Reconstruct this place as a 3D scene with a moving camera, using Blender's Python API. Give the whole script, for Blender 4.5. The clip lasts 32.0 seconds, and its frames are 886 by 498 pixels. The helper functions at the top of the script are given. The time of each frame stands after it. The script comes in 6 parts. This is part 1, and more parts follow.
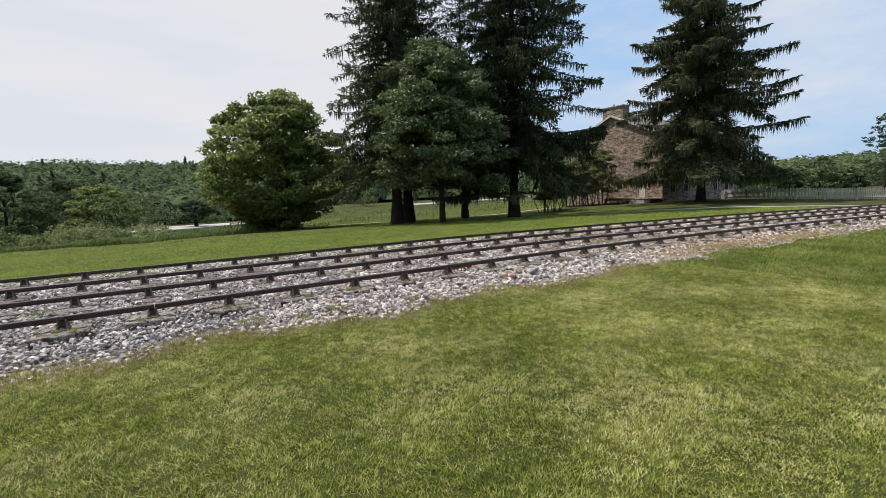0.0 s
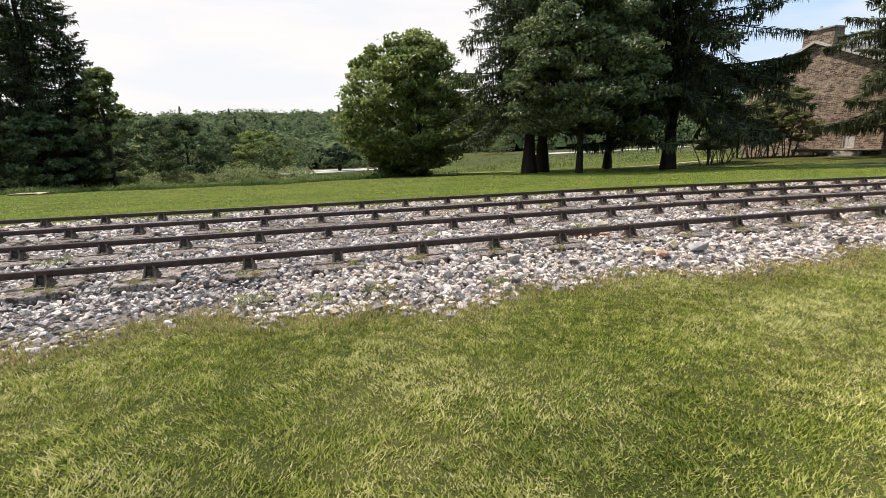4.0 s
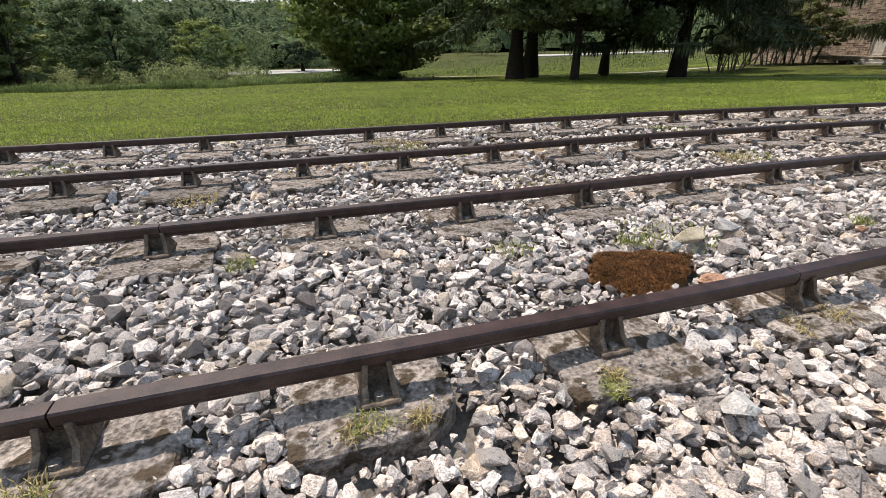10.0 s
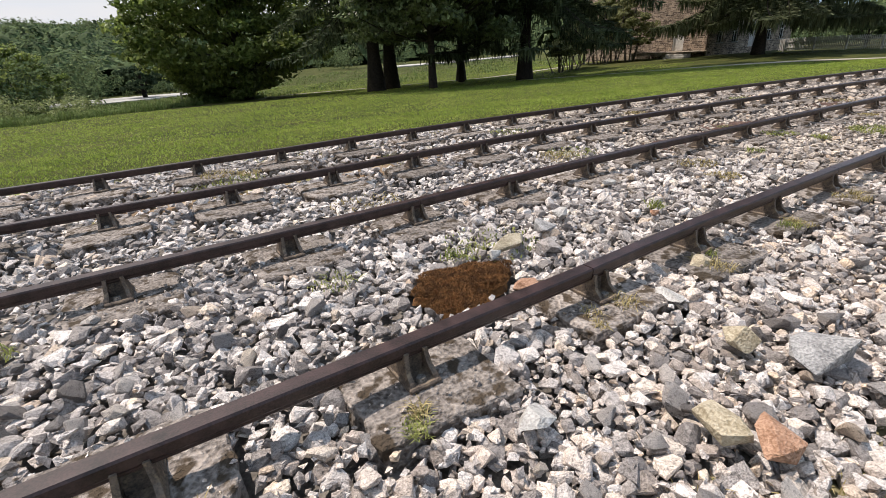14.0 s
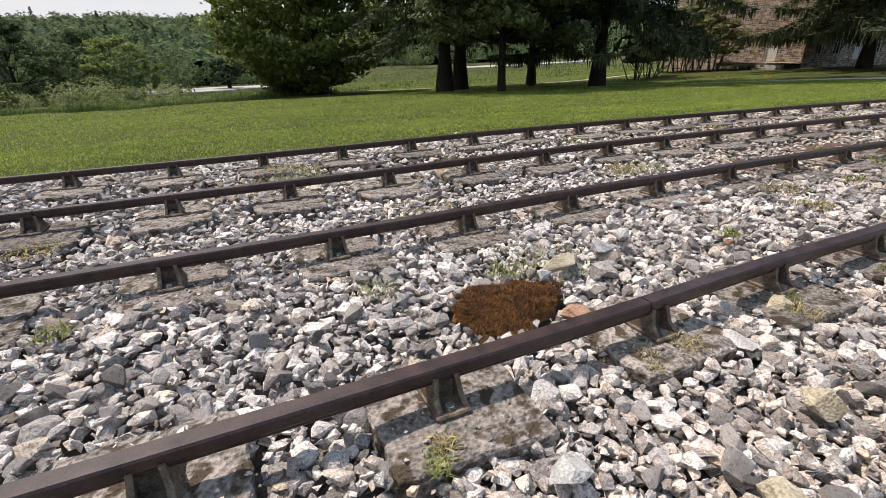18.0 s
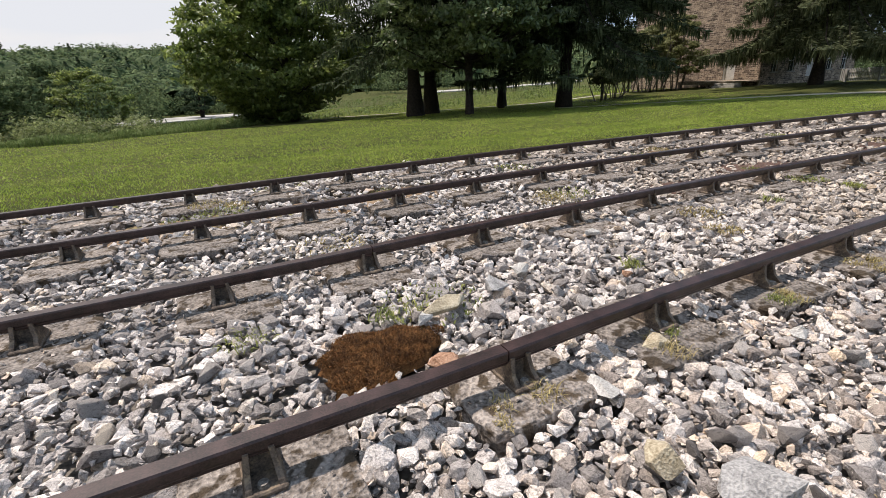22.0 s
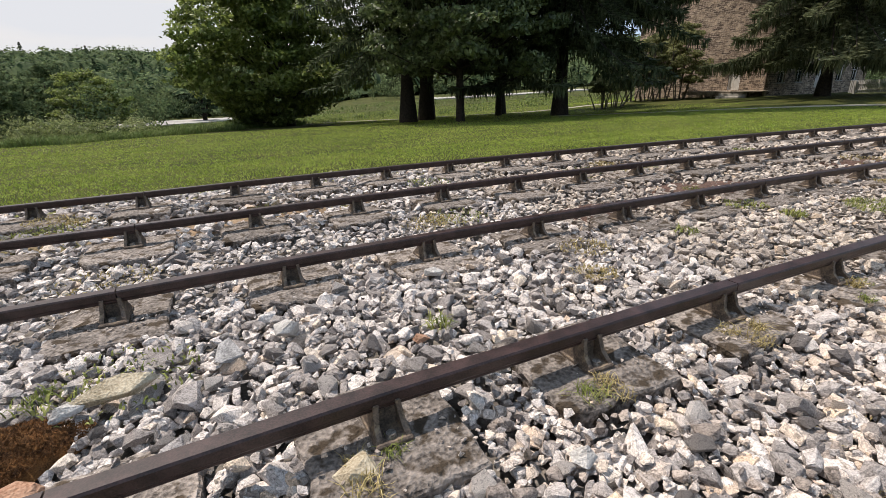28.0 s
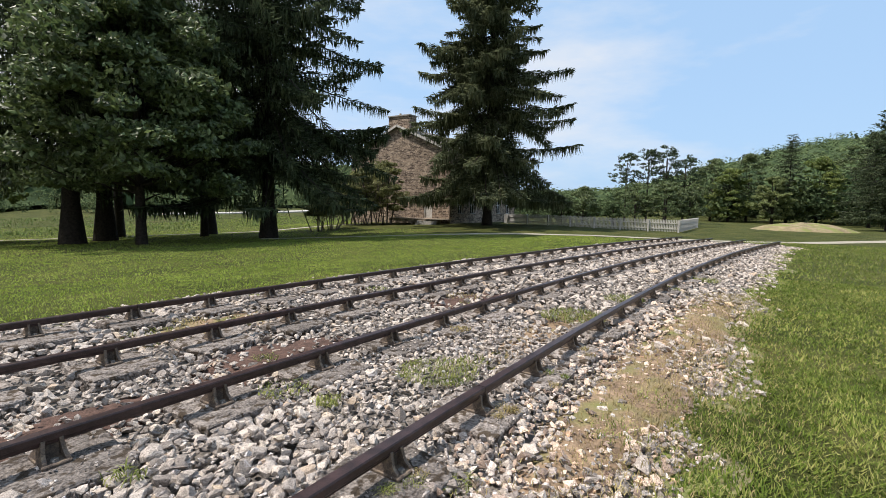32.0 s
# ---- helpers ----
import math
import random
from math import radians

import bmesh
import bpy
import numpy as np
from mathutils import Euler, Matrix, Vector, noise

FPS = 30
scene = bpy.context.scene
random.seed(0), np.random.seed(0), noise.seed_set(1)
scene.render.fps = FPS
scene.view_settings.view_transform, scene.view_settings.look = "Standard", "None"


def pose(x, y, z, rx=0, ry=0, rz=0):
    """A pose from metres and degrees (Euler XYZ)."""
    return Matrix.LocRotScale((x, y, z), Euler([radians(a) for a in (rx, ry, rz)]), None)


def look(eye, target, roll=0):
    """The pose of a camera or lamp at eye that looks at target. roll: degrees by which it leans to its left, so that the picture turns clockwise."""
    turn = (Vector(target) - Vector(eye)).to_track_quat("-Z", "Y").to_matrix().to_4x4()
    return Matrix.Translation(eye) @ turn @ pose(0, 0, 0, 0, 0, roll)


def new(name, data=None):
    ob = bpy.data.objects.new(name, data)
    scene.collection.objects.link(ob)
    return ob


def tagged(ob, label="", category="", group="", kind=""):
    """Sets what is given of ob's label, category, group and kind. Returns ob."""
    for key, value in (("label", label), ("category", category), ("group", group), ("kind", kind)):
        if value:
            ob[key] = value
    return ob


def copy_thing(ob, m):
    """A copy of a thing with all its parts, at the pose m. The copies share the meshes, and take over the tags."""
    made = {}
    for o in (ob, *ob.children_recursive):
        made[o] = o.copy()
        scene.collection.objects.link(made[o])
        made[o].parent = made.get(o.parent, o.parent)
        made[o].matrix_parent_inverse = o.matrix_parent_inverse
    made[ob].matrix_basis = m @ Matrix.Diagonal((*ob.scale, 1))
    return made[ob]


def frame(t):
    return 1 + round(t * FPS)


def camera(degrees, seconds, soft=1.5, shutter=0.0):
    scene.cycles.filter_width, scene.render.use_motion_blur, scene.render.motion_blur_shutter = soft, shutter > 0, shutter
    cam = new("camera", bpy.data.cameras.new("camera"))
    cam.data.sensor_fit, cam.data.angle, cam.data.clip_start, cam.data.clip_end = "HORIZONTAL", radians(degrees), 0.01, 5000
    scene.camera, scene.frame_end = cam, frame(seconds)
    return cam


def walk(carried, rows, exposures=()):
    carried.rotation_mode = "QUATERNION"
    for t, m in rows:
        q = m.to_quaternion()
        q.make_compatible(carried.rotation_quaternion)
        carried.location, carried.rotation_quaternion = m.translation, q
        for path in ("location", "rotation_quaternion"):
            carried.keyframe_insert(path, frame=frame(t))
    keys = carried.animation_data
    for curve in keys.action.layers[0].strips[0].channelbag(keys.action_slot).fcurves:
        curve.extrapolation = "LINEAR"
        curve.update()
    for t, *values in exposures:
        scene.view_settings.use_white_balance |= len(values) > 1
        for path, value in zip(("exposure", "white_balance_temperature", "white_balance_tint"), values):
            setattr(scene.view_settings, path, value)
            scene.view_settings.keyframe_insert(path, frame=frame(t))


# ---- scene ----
cam = camera(87.4, 32.0, soft=0.5)
PATH = [
    (0, (-0.02, 0.138, 1.473), (1.026, 1.826, 1.229), -2.0),
    (0.5, (0.191, 0.219, 1.449), (1.13, 1.969, 1.215), -2.1),
    (1, (0.434, 0.246, 1.446), (1.265, 2.048, 1.199), -1.9),
    (1.5, (0.656, 0.33, 1.441), (1.449, 2.15, 1.196), -1.2),
    (2, (0.852, 0.564, 1.399), (1.536, 2.423, 1.123), -1.8),
    (2.5, (0.997, 0.885, 1.339), (1.489, 2.798, 1.029), -1.4),
    (4.5, (1.734, 2.437, 1.18), (2.256, 4.31, 0.711), -1.8),
    (5, (1.95, 2.788, 1.127), (2.505, 4.646, 0.637), -2.1),
    (5.5, (2.117, 3.143, 1.097), (2.699, 4.985, 0.58), -2.2),
    (6, (2.264, 3.538, 1.074), (2.871, 5.367, 0.538), -1.6),
    (6.5, (2.455, 3.917, 1.084), (3.058, 5.747, 0.55), -2.0),
    (7, (2.624, 4.273, 1.086), (3.253, 6.089, 0.535), -2.3),
    (7.5, (2.769, 4.644, 1.069), (3.439, 6.435, 0.482), -2.1),
    (8, (2.916, 5.023, 1.089), (3.549, 6.811, 0.455), -2.1),
    (8.5, (3.035, 5.354, 1.089), (3.644, 7.139, 0.424), -1.7),
    (9, (3.201, 5.594, 1.061), (3.766, 7.375, 0.345), -1.7),
    (9.5, (3.309, 5.759, 1.063), (3.836, 7.53, 0.298), -1.2),
    (10, (3.37, 5.885, 1.069), (3.91, 7.633, 0.259), -0.3),
    (10.5, (3.415, 5.93, 1.071), (3.937, 7.664, 0.222), -0.2),
    (11, (3.459, 5.934, 1.071), (4.001, 7.648, 0.193), -0.8),
    (11.5, (3.491, 5.92, 1.088), (4.131, 7.601, 0.214), -1.4),
    (12, (3.53, 5.899, 1.097), (4.271, 7.551, 0.248), -2.2),
    (12.5, (3.574, 5.889, 1.095), (4.414, 7.502, 0.262), -2.8),
    (13, (3.63, 5.867, 1.099), (4.551, 7.44, 0.277), -3.2),
    (13.5, (3.703, 5.84, 1.113), (4.673, 7.405, 0.331), -3.3),
    (15.5, (3.917, 5.96, 1.111), (4.769, 7.582, 0.31), -2.1),
    (16, (3.909, 5.939, 1.129), (4.702, 7.591, 0.326), -1.9),
    (16.5, (3.897, 5.937, 1.125), (4.678, 7.603, 0.341), -1.6),
    (17, (3.898, 5.944, 1.131), (4.664, 7.622, 0.357), -1.5),
    (17.5, (3.894, 5.946, 1.14), (4.65, 7.631, 0.372), -1.4),
    (18, (3.885, 5.943, 1.129), (4.641, 7.627, 0.359), -1.3),
    (18.5, (3.887, 5.944, 1.121), (4.643, 7.621, 0.334), -1.2),
    (19, (3.865, 5.941, 1.123), (4.635, 7.604, 0.323), -1.1),
    (19.5, (3.86, 5.933, 1.135), (4.653, 7.589, 0.342), -1.5),
    (20, (3.885, 5.911, 1.131), (4.754, 7.538, 0.359), -1.9),
    (20.5, (3.996, 5.848, 1.139), (4.916, 7.452, 0.377), -2.4),
    (21, (4.139, 5.752, 1.171), (5.044, 7.382, 0.447), -2.1),
    (21.5, (4.294, 5.772, 1.169), (5.171, 7.426, 0.468), -2.7),
    (22, (4.441, 5.816, 1.188), (5.278, 7.497, 0.5), -2.5),
    (22.5, (4.441, 5.861, 1.165), (5.006, 7.633, 0.428), -2.2),
    (23, (4.323, 5.851, 1.146), (4.477, 7.696, 0.39), -2.2),
    (23.5, (4.188, 5.851, 1.141), (3.978, 7.689, 0.382), -1.9),
    (24, (4.195, 5.852, 1.132), (3.794, 7.654, 0.362), -1.9),
    (24.5, (4.361, 5.85, 1.118), (4.011, 7.654, 0.33), -1.7),
    (25, (4.562, 5.82, 1.126), (4.4, 7.648, 0.33), -2.3),
    (25.5, (4.793, 5.805, 1.154), (4.862, 7.629, 0.336), -3.6),
    (27.5, (5.656, 5.926, 1.109), (6.218, 7.722, 0.431), -1.7),
    (28, (5.916, 5.903, 1.113), (6.724, 7.609, 0.45), -1.7),
    (28.5, (6.201, 5.87, 1.118), (7.169, 7.486, 0.447), -3.2),
    (29, (6.496, 5.906, 1.13), (7.54, 7.458, 0.422), -2.6),
    (29.5, (6.804, 5.947, 1.179), (7.897, 7.47, 0.482), -2.7),
    (30, (7.109, 5.903, 1.221), (8.311, 7.367, 0.579), -1.8),
    (30.5, (7.377, 5.856, 1.277), (8.714, 7.244, 0.741), -0.7),
    (31, (7.67, 5.843, 1.307), (9.175, 7.098, 0.902), 0.2),
    (31.5, (7.907, 5.798, 1.326), (9.529, 6.929, 1.023), 0.7),
    (32, (8.118, 5.714, 1.363), (9.785, 6.804, 1.177), 1.2),
]
EXPOSURES = [(0, -0.26, 6700, 13), (2, -0.19, 6850, 13), (5, 0.11, 7150, 14), (9, -0.05, 7050, 14), (13, -0.17, 6900, 14), (22, -0.15, 6950, 14), (24, -0.06, 7050, 14), (28, -0.20, 7000, 14), (30, -0.13, 6900, 13), (32, -0.10, 6680, 12)]
walk(cam, [(t, look(eye, target, roll)) for t, eye, target, roll in PATH], EXPOSURES)

# ---- world and sun ----
SUN_AZ, SUN_EL = -32.0, 63.0
world = bpy.data.worlds.new("sky")
scene.world = world
world.use_nodes = True
wn, wl = world.node_tree.nodes, world.node_tree.links
wn.clear()
w_out = wn.new("ShaderNodeOutputWorld")
w_bg = wn.new("ShaderNodeBackground")
w_sky = wn.new("ShaderNodeTexSky")
w_sky.sky_type = "NISHITA"
w_sky.sun_disc = False
w_sky.sun_elevation = radians(SUN_EL)
w_sky.sun_rotation = radians(SUN_AZ)
w_sky.air_density, w_sky.dust_density, w_sky.ozone_density = 1.0, 1.6, 1.0
w_co = wn.new("ShaderNodeTexCoord")
w_map = wn.new("ShaderNodeMapping")
w_map.inputs["Scale"].default_value = (1.0, 1.6, 5.0)
w_map.inputs["Rotation"].default_value = (0.0, 0.12, 0.5)
w_noise = wn.new("ShaderNodeTexNoise")
w_noise.inputs["Scale"].default_value = 1.3
w_noise.inputs["Detail"].default_value = 7
w_noise.inputs["Roughness"].default_value = 0.55
w_ramp = wn.new("ShaderNodeValToRGB")
w_ramp.color_ramp.elements[0].position = 0.46
w_ramp.color_ramp.elements[1].position = 0.72
# haze thickens towards the sun's side of the sky
w_dot = wn.new("ShaderNodeVectorMath")
w_dot.operation = "DOT_PRODUCT"
w_dot.inputs[1].default_value = (-0.80, 0.60, 0.0)
w_haze = wn.new("ShaderNodeMapRange")
w_haze.interpolation_type = "SMOOTHSTEP"
w_haze.inputs["From Min"].default_value = -0.26
w_haze.inputs["From Max"].default_value = 0.22
w_haze.inputs["To Min"].default_value = 0.0
w_haze.inputs["To Max"].default_value = 0.92
w_max = wn.new("ShaderNodeMath")
w_max.operation = "MAXIMUM"
w_cl = wn.new("ShaderNodeMath")
w_cl.operation = "MULTIPLY"
w_cl.inputs[1].default_value = 0.75
w_mix = wn.new("ShaderNodeMix")
w_mix.data_type = "RGBA"
w_white = wn.new("ShaderNodeMix")
w_white.data_type = "RGBA"
w_white.inputs["A"].default_value = (6.8, 7.25, 7.85, 1)
w_white.inputs["B"].default_value = (7.5, 7.65, 7.8, 1)
w_soft = wn.new("ShaderNodeTexNoise")
w_soft.inputs["Scale"].default_value = 2.6
w_soft.inputs["Detail"].default_value = 5
w_grey = wn.new("ShaderNodeMapRange")
w_grey.inputs["From Min"].default_value = 0.36
w_grey.inputs["From Max"].default_value = 0.56
wl.new(w_map.outputs["Vector"], w_soft.inputs["Vector"])
wl.new(w_soft.outputs["Fac"], w_grey.inputs["Value"])
wl.new(w_grey.outputs["Result"], w_white.inputs["Factor"])
wl.new(w_white.outputs["Result"], w_mix.inputs["B"])
wl.new(w_co.outputs["Generated"], w_map.inputs["Vector"])
wl.new(w_map.outputs["Vector"], w_noise.inputs["Vector"])
wl.new(w_noise.outputs["Fac"], w_ramp.inputs["Fac"])
wl.new(w_co.outputs["Generated"], w_dot.inputs[0])
wl.new(w_dot.outputs["Value"], w_haze.inputs["Value"])
wl.new(w_ramp.outputs["Color"], w_cl.inputs[0])
wl.new(w_cl.outputs["Value"], w_max.inputs[0])
# and thins overhead
w_sep = wn.new("ShaderNodeSeparateXYZ")
w_high = wn.new("ShaderNodeMapRange")
w_high.interpolation_type = "SMOOTHSTEP"
w_high.inputs["From Min"].default_value, w_high.inputs["From Max"].default_value = 0.42, 0.85
w_high.inputs["To Min"].default_value, w_high.inputs["To Max"].default_value = 1.0, 0.25
w_low = wn.new("ShaderNodeMath")
w_low.operation = "MULTIPLY"
wl.new(w_co.outputs["Generated"], w_sep.inputs[0])
wl.new(w_sep.outputs["Z"], w_high.inputs["Value"])
wl.new(w_haze.outputs["Result"], w_low.inputs[0])
wl.new(w_high.outputs["Result"], w_low.inputs[1])
wl.new(w_low.outputs["Value"], w_max.inputs[1])
wl.new(w_max.outputs["Value"], w_mix.inputs["Factor"])
w_thin = wn.new("ShaderNodeMix")
w_thin.data_type = "RGBA"
w_thin.inputs["Factor"].default_value = 0.72
w_thin.inputs["B"].default_value = (4.1, 6.5, 9.6, 1)
wl.new(w_sky.outputs["Color"], w_thin.inputs["A"])
wl.new(w_thin.outputs["Result"], w_mix.inputs["A"])
wl.new(w_mix.outputs["Result"], w_bg.inputs["Color"])
w_bg.inputs["Strength"].default_value = 0.128
wl.new(w_bg.outputs["Background"], w_out.inputs["Surface"])

sun = new("sun", bpy.data.lights.new("sun", "SUN"))
sun.data.energy, sun.data.angle, sun.data.color = 6.3, radians(1.2), (1.0, 0.95, 0.88)
sa, se = radians(SUN_AZ), radians(SUN_EL)
SUN_TO = Vector((math.sin(sa) * math.cos(se), math.cos(sa) * math.cos(se), math.sin(se)))
sun.matrix_world = look(SUN_TO * 100, (0, 0, 0))

# ---- materials ----
def mat(name, dark, light, scale=6.0, rough=0.85, bump=0.3, fine=60.0, spots=None, vary="", amount=0.35, metal=0.0, leaf=0.0, spec=0.3, bump_dist=0.02):
    """Two-scale mottled surface; spots: (colour, scale, low, high); vary: island or object tints each piece."""
    m = bpy.data.materials.new(name)
    m.use_nodes = True
    n, l = m.node_tree.nodes, m.node_tree.links
    b = n["Principled BSDF"]
    b.inputs["Roughness"].default_value, b.inputs["Metallic"].default_value = rough, metal
    b.inputs["Specular IOR Level"].default_value = spec
    co = n.new("ShaderNodeTexCoord").outputs["Object"]
    a = n.new("ShaderNodeTexNoise")
    a.inputs["Scale"].default_value, a.inputs["Detail"].default_value = scale, 5
    f = n.new("ShaderNodeTexNoise")
    f.inputs["Scale"].default_value, f.inputs["Detail"].default_value = fine, 4
    l.new(co, a.inputs["Vector"]), l.new(co, f.inputs["Vector"])
    add = n.new("ShaderNodeMath")
    add.operation = "MULTIPLY_ADD"
    add.inputs[1].default_value = 0.5
    half = n.new("ShaderNodeMath")
    half.operation = "MULTIPLY"
    half.inputs[1].default_value = 0.5
    l.new(f.outputs["Fac"], half.inputs[0]), l.new(a.outputs["Fac"], add.inputs[0]), l.new(half.outputs[0], add.inputs[2])
    ramp = n.new("ShaderNodeValToRGB")
    ramp.color_ramp.elements[0].position, ramp.color_ramp.elements[1].position = 0.38, 0.62
    ramp.color_ramp.elements[0].color, ramp.color_ramp.elements[1].color = (*dark, 1), (*light, 1)
    l.new(add.outputs[0], ramp.inputs["Fac"])
    colour = ramp.outputs["Color"]
    if spots:
        c, sc, lo, hi = spots
        sp = n.new("ShaderNodeTexNoise")
        sp.inputs["Scale"].default_value, sp.inputs["Detail"].default_value = sc, 6
        l.new(co, sp.inputs["Vector"])
        mr = n.new("ShaderNodeMapRange")
        mr.inputs["From Min"].default_value, mr.inputs["From Max"].default_value = lo, hi
        l.new(sp.outputs["Fac"], mr.inputs["Value"])
        mx = n.new("ShaderNodeMix")
        mx.data_type = "RGBA"
        mx.inputs["B"].default_value = (*c, 1)
        l.new(mr.outputs["Result"], mx.inputs["Factor"]), l.new(colour, mx.inputs["A"])
        colour = mx.outputs["Result"]
    if vary:
        src = n.new("ShaderNodeNewGeometry").outputs["Random Per Island"] if vary == "island" else n.new("ShaderNodeObjectInfo").outputs["Random"]
        mr = n.new("ShaderNodeMapRange")
        mr.inputs["To Min"].default_value, mr.inputs["To Max"].default_value = 1 - amount, 1 + amount
        l.new(src, mr.inputs["Value"])
        mx = n.new("ShaderNodeVectorMath")
        mx.operation = "SCALE"
        l.new(colour, mx.inputs[0]), l.new(mr.outputs["Result"], mx.inputs["Scale"])
        colour = mx.outputs["Vector"]
    l.new(colour, b.inputs["Base Color"])
    if bump:
        bp = n.new("ShaderNodeBump")
        bp.inputs["Strength"].default_value, bp.inputs["Distance"].default_value = bump, bump_dist
        l.new(add.outputs[0], bp.inputs["Height"]), l.new(bp.outputs["Normal"], b.inputs["Normal"])
    if leaf:
        tr = n.new("ShaderNodeBsdfTranslucent")
        l.new(colour, tr.inputs["Color"])
        ms = n.new("ShaderNodeMixShader")
        ms.inputs["Fac"].default_value = leaf
        l.new(b.outputs["BSDF"], ms.inputs[1]), l.new(tr.outputs["BSDF"], ms.inputs[2])
        l.new(ms.outputs["Shader"], n["Material Output"].inputs["Surface"])
    return m


def stone_mat(name, vary, tint=(1, 1, 1), spread=1.0):
    """Crushed limestone: pieces from near white to dark grey, a few tan or rusty, with veins and dust."""
    dark, light = [tuple(a * b for a, b in zip(c, tint)) for c in ((0.31, 0.287, 0.275), (0.72, 0.672, 0.65))]
    m = mat(name, dark, light, 26, 0.9, 1.0, 190, vary="", bump_dist=0.012)
    n, l = m.node_tree.nodes, m.node_tree.links
    b = n["Principled BSDF"]
    old = b.inputs["Base Color"].links[0].from_socket
    old.node.color_ramp.elements[0].position, old.node.color_ramp.elements[1].position = 0.38, 0.62
    for node in n:
        if node.type == "TEX_NOISE" and node.inputs["Scale"].default_value == 26:
            node.inputs["Distortion"].default_value, node.inputs["Detail"].default_value = 2.2, 8
    src = n.new("ShaderNodeNewGeometry").outputs["Random Per Island"] if vary == "island" else n.new("ShaderNodeObjectInfo").outputs["Random"]
    r = n.new("ShaderNodeValToRGB")
    e = r.color_ramp.elements
    e[0].position, e[0].color = 0.0, (0.30, 0.285, 0.28, 1)
    e[1].position, e[1].color = 1.0, (1.36, 1.325, 1.28, 1)
    for p, c in ((0.25, (0.46, 0.44, 0.43, 1)), (0.5, (0.88, 0.855, 0.835, 1)), (0.72, (1.20, 1.175, 1.15, 1)), (0.90, (1.36, 1.325, 1.27, 1)), (0.935, (1.25, 1.12, 0.92, 1)), (0.955, (1.08, 0.88, 0.70, 1)), (0.965, (0.85, 0.75, 0.62, 1))):
        x = e.new(p)
        x.color = c
    for q in e:
        q.color = [0.86 + (c - 0.86) * spread for c in q.color[:3]] + [1]
    l.new(src, r.inputs["Fac"])
    mx = n.new("ShaderNodeMix")
    mx.data_type, mx.blend_type = "RGBA", "MULTIPLY"
    mx.inputs["Factor"].default_value = 1.0
    l.new(old, mx.inputs["A"]), l.new(r.outputs["Color"], mx.inputs["B"])
    # dark veins and pits
    vein = n.new("ShaderNodeTexNoise")
    vein.inputs["Scale"].default_value, vein.inputs["Detail"].default_value, vein.inputs["Roughness"].default_value, vein.inputs["Distortion"].default_value = 48, 6, 0.65, 1.2
    l.new(n.new("ShaderNodeTexCoord").outputs["Object" if vary == "island" else "Generated"], vein.inputs["Vector"])
    if vary != "island":
        vein.inputs["Scale"].default_value = 5
    vr = n.new("ShaderNodeMapRange")
    vr.inputs["From Min"].default_value, vr.inputs["From Max"].default_value = 0.53, 0.66
    vr.inputs["To Min"].default_value, vr.inputs["To Max"].default_value = 1.06, 0.48
    l.new(vein.outputs["Fac"], vr.inputs["Value"])
    vs = n.new("ShaderNodeVectorMath")
    vs.operation = "SCALE"
    l.new(mx.outputs["Result"], vs.inputs[0]), l.new(vr.outputs["Result"], vs.inputs["Scale"])
    l.new(vs.outputs["Vector"], b.inputs["Base Color"])
    return m


M_STONE = stone_mat("limestone_ballast", "island", (0.98, 0.98, 0.98), 0.86)
M_STONE_TAN = stone_mat("tan_limestone_chips", "island", (1.12, 0.93, 0.78))
M_STONE_DUSTY = stone_mat("dusty_limestone", "island", (1.0, 0.935, 0.87), 0.8)
M_STONE_WORN = stone_mat("worn_limestone_ballast", "island", (0.84, 0.80, 0.74), 0.72)
M_STONE_ONE = stone_mat("limestone_pieces", "object", (0.98, 0.98, 0.98), 0.86)
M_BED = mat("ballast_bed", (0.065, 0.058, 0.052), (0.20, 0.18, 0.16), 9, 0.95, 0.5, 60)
M_RAIL = mat("rusted_rail_iron", (0.011, 0.006, 0.0055), (0.054, 0.030, 0.0285), 14, 0.38, 0.3, 160, metal=0.0, spec=0.45, bump_dist=0.004)
M_CHAIR = mat("rusted_chair_iron", (0.050, 0.038, 0.031), (0.170, 0.130, 0.100), 18, 0.75, 0.35, 120, spots=((0.24, 0.18, 0.12), 30, 0.55, 0.72), metal=0.05, bump_dist=0.004)
M_BOLT = mat("worn_bolt_steel", (0.12, 0.11, 0.10), (0.35, 0.33, 0.31), 60, 0.5, 0.2, 200, metal=0.7)
M_SLEEPER = mat("weathered_sandstone", (0.060, 0.050, 0.044), (0.355, 0.310, 0.278), 9, 0.95, 1.0, 55, spots=((0.060, 0.044, 0.030), 11.0, 0.52, 0.60), vary="object", amount=0.25, bump_dist=0.05)
M_MOSS = mat("rusty_moss", (0.055, 0.026, 0.012), (0.27, 0.128, 0.045), 22, 1.0, 0.8, 260, vary="island", amount=0.5)
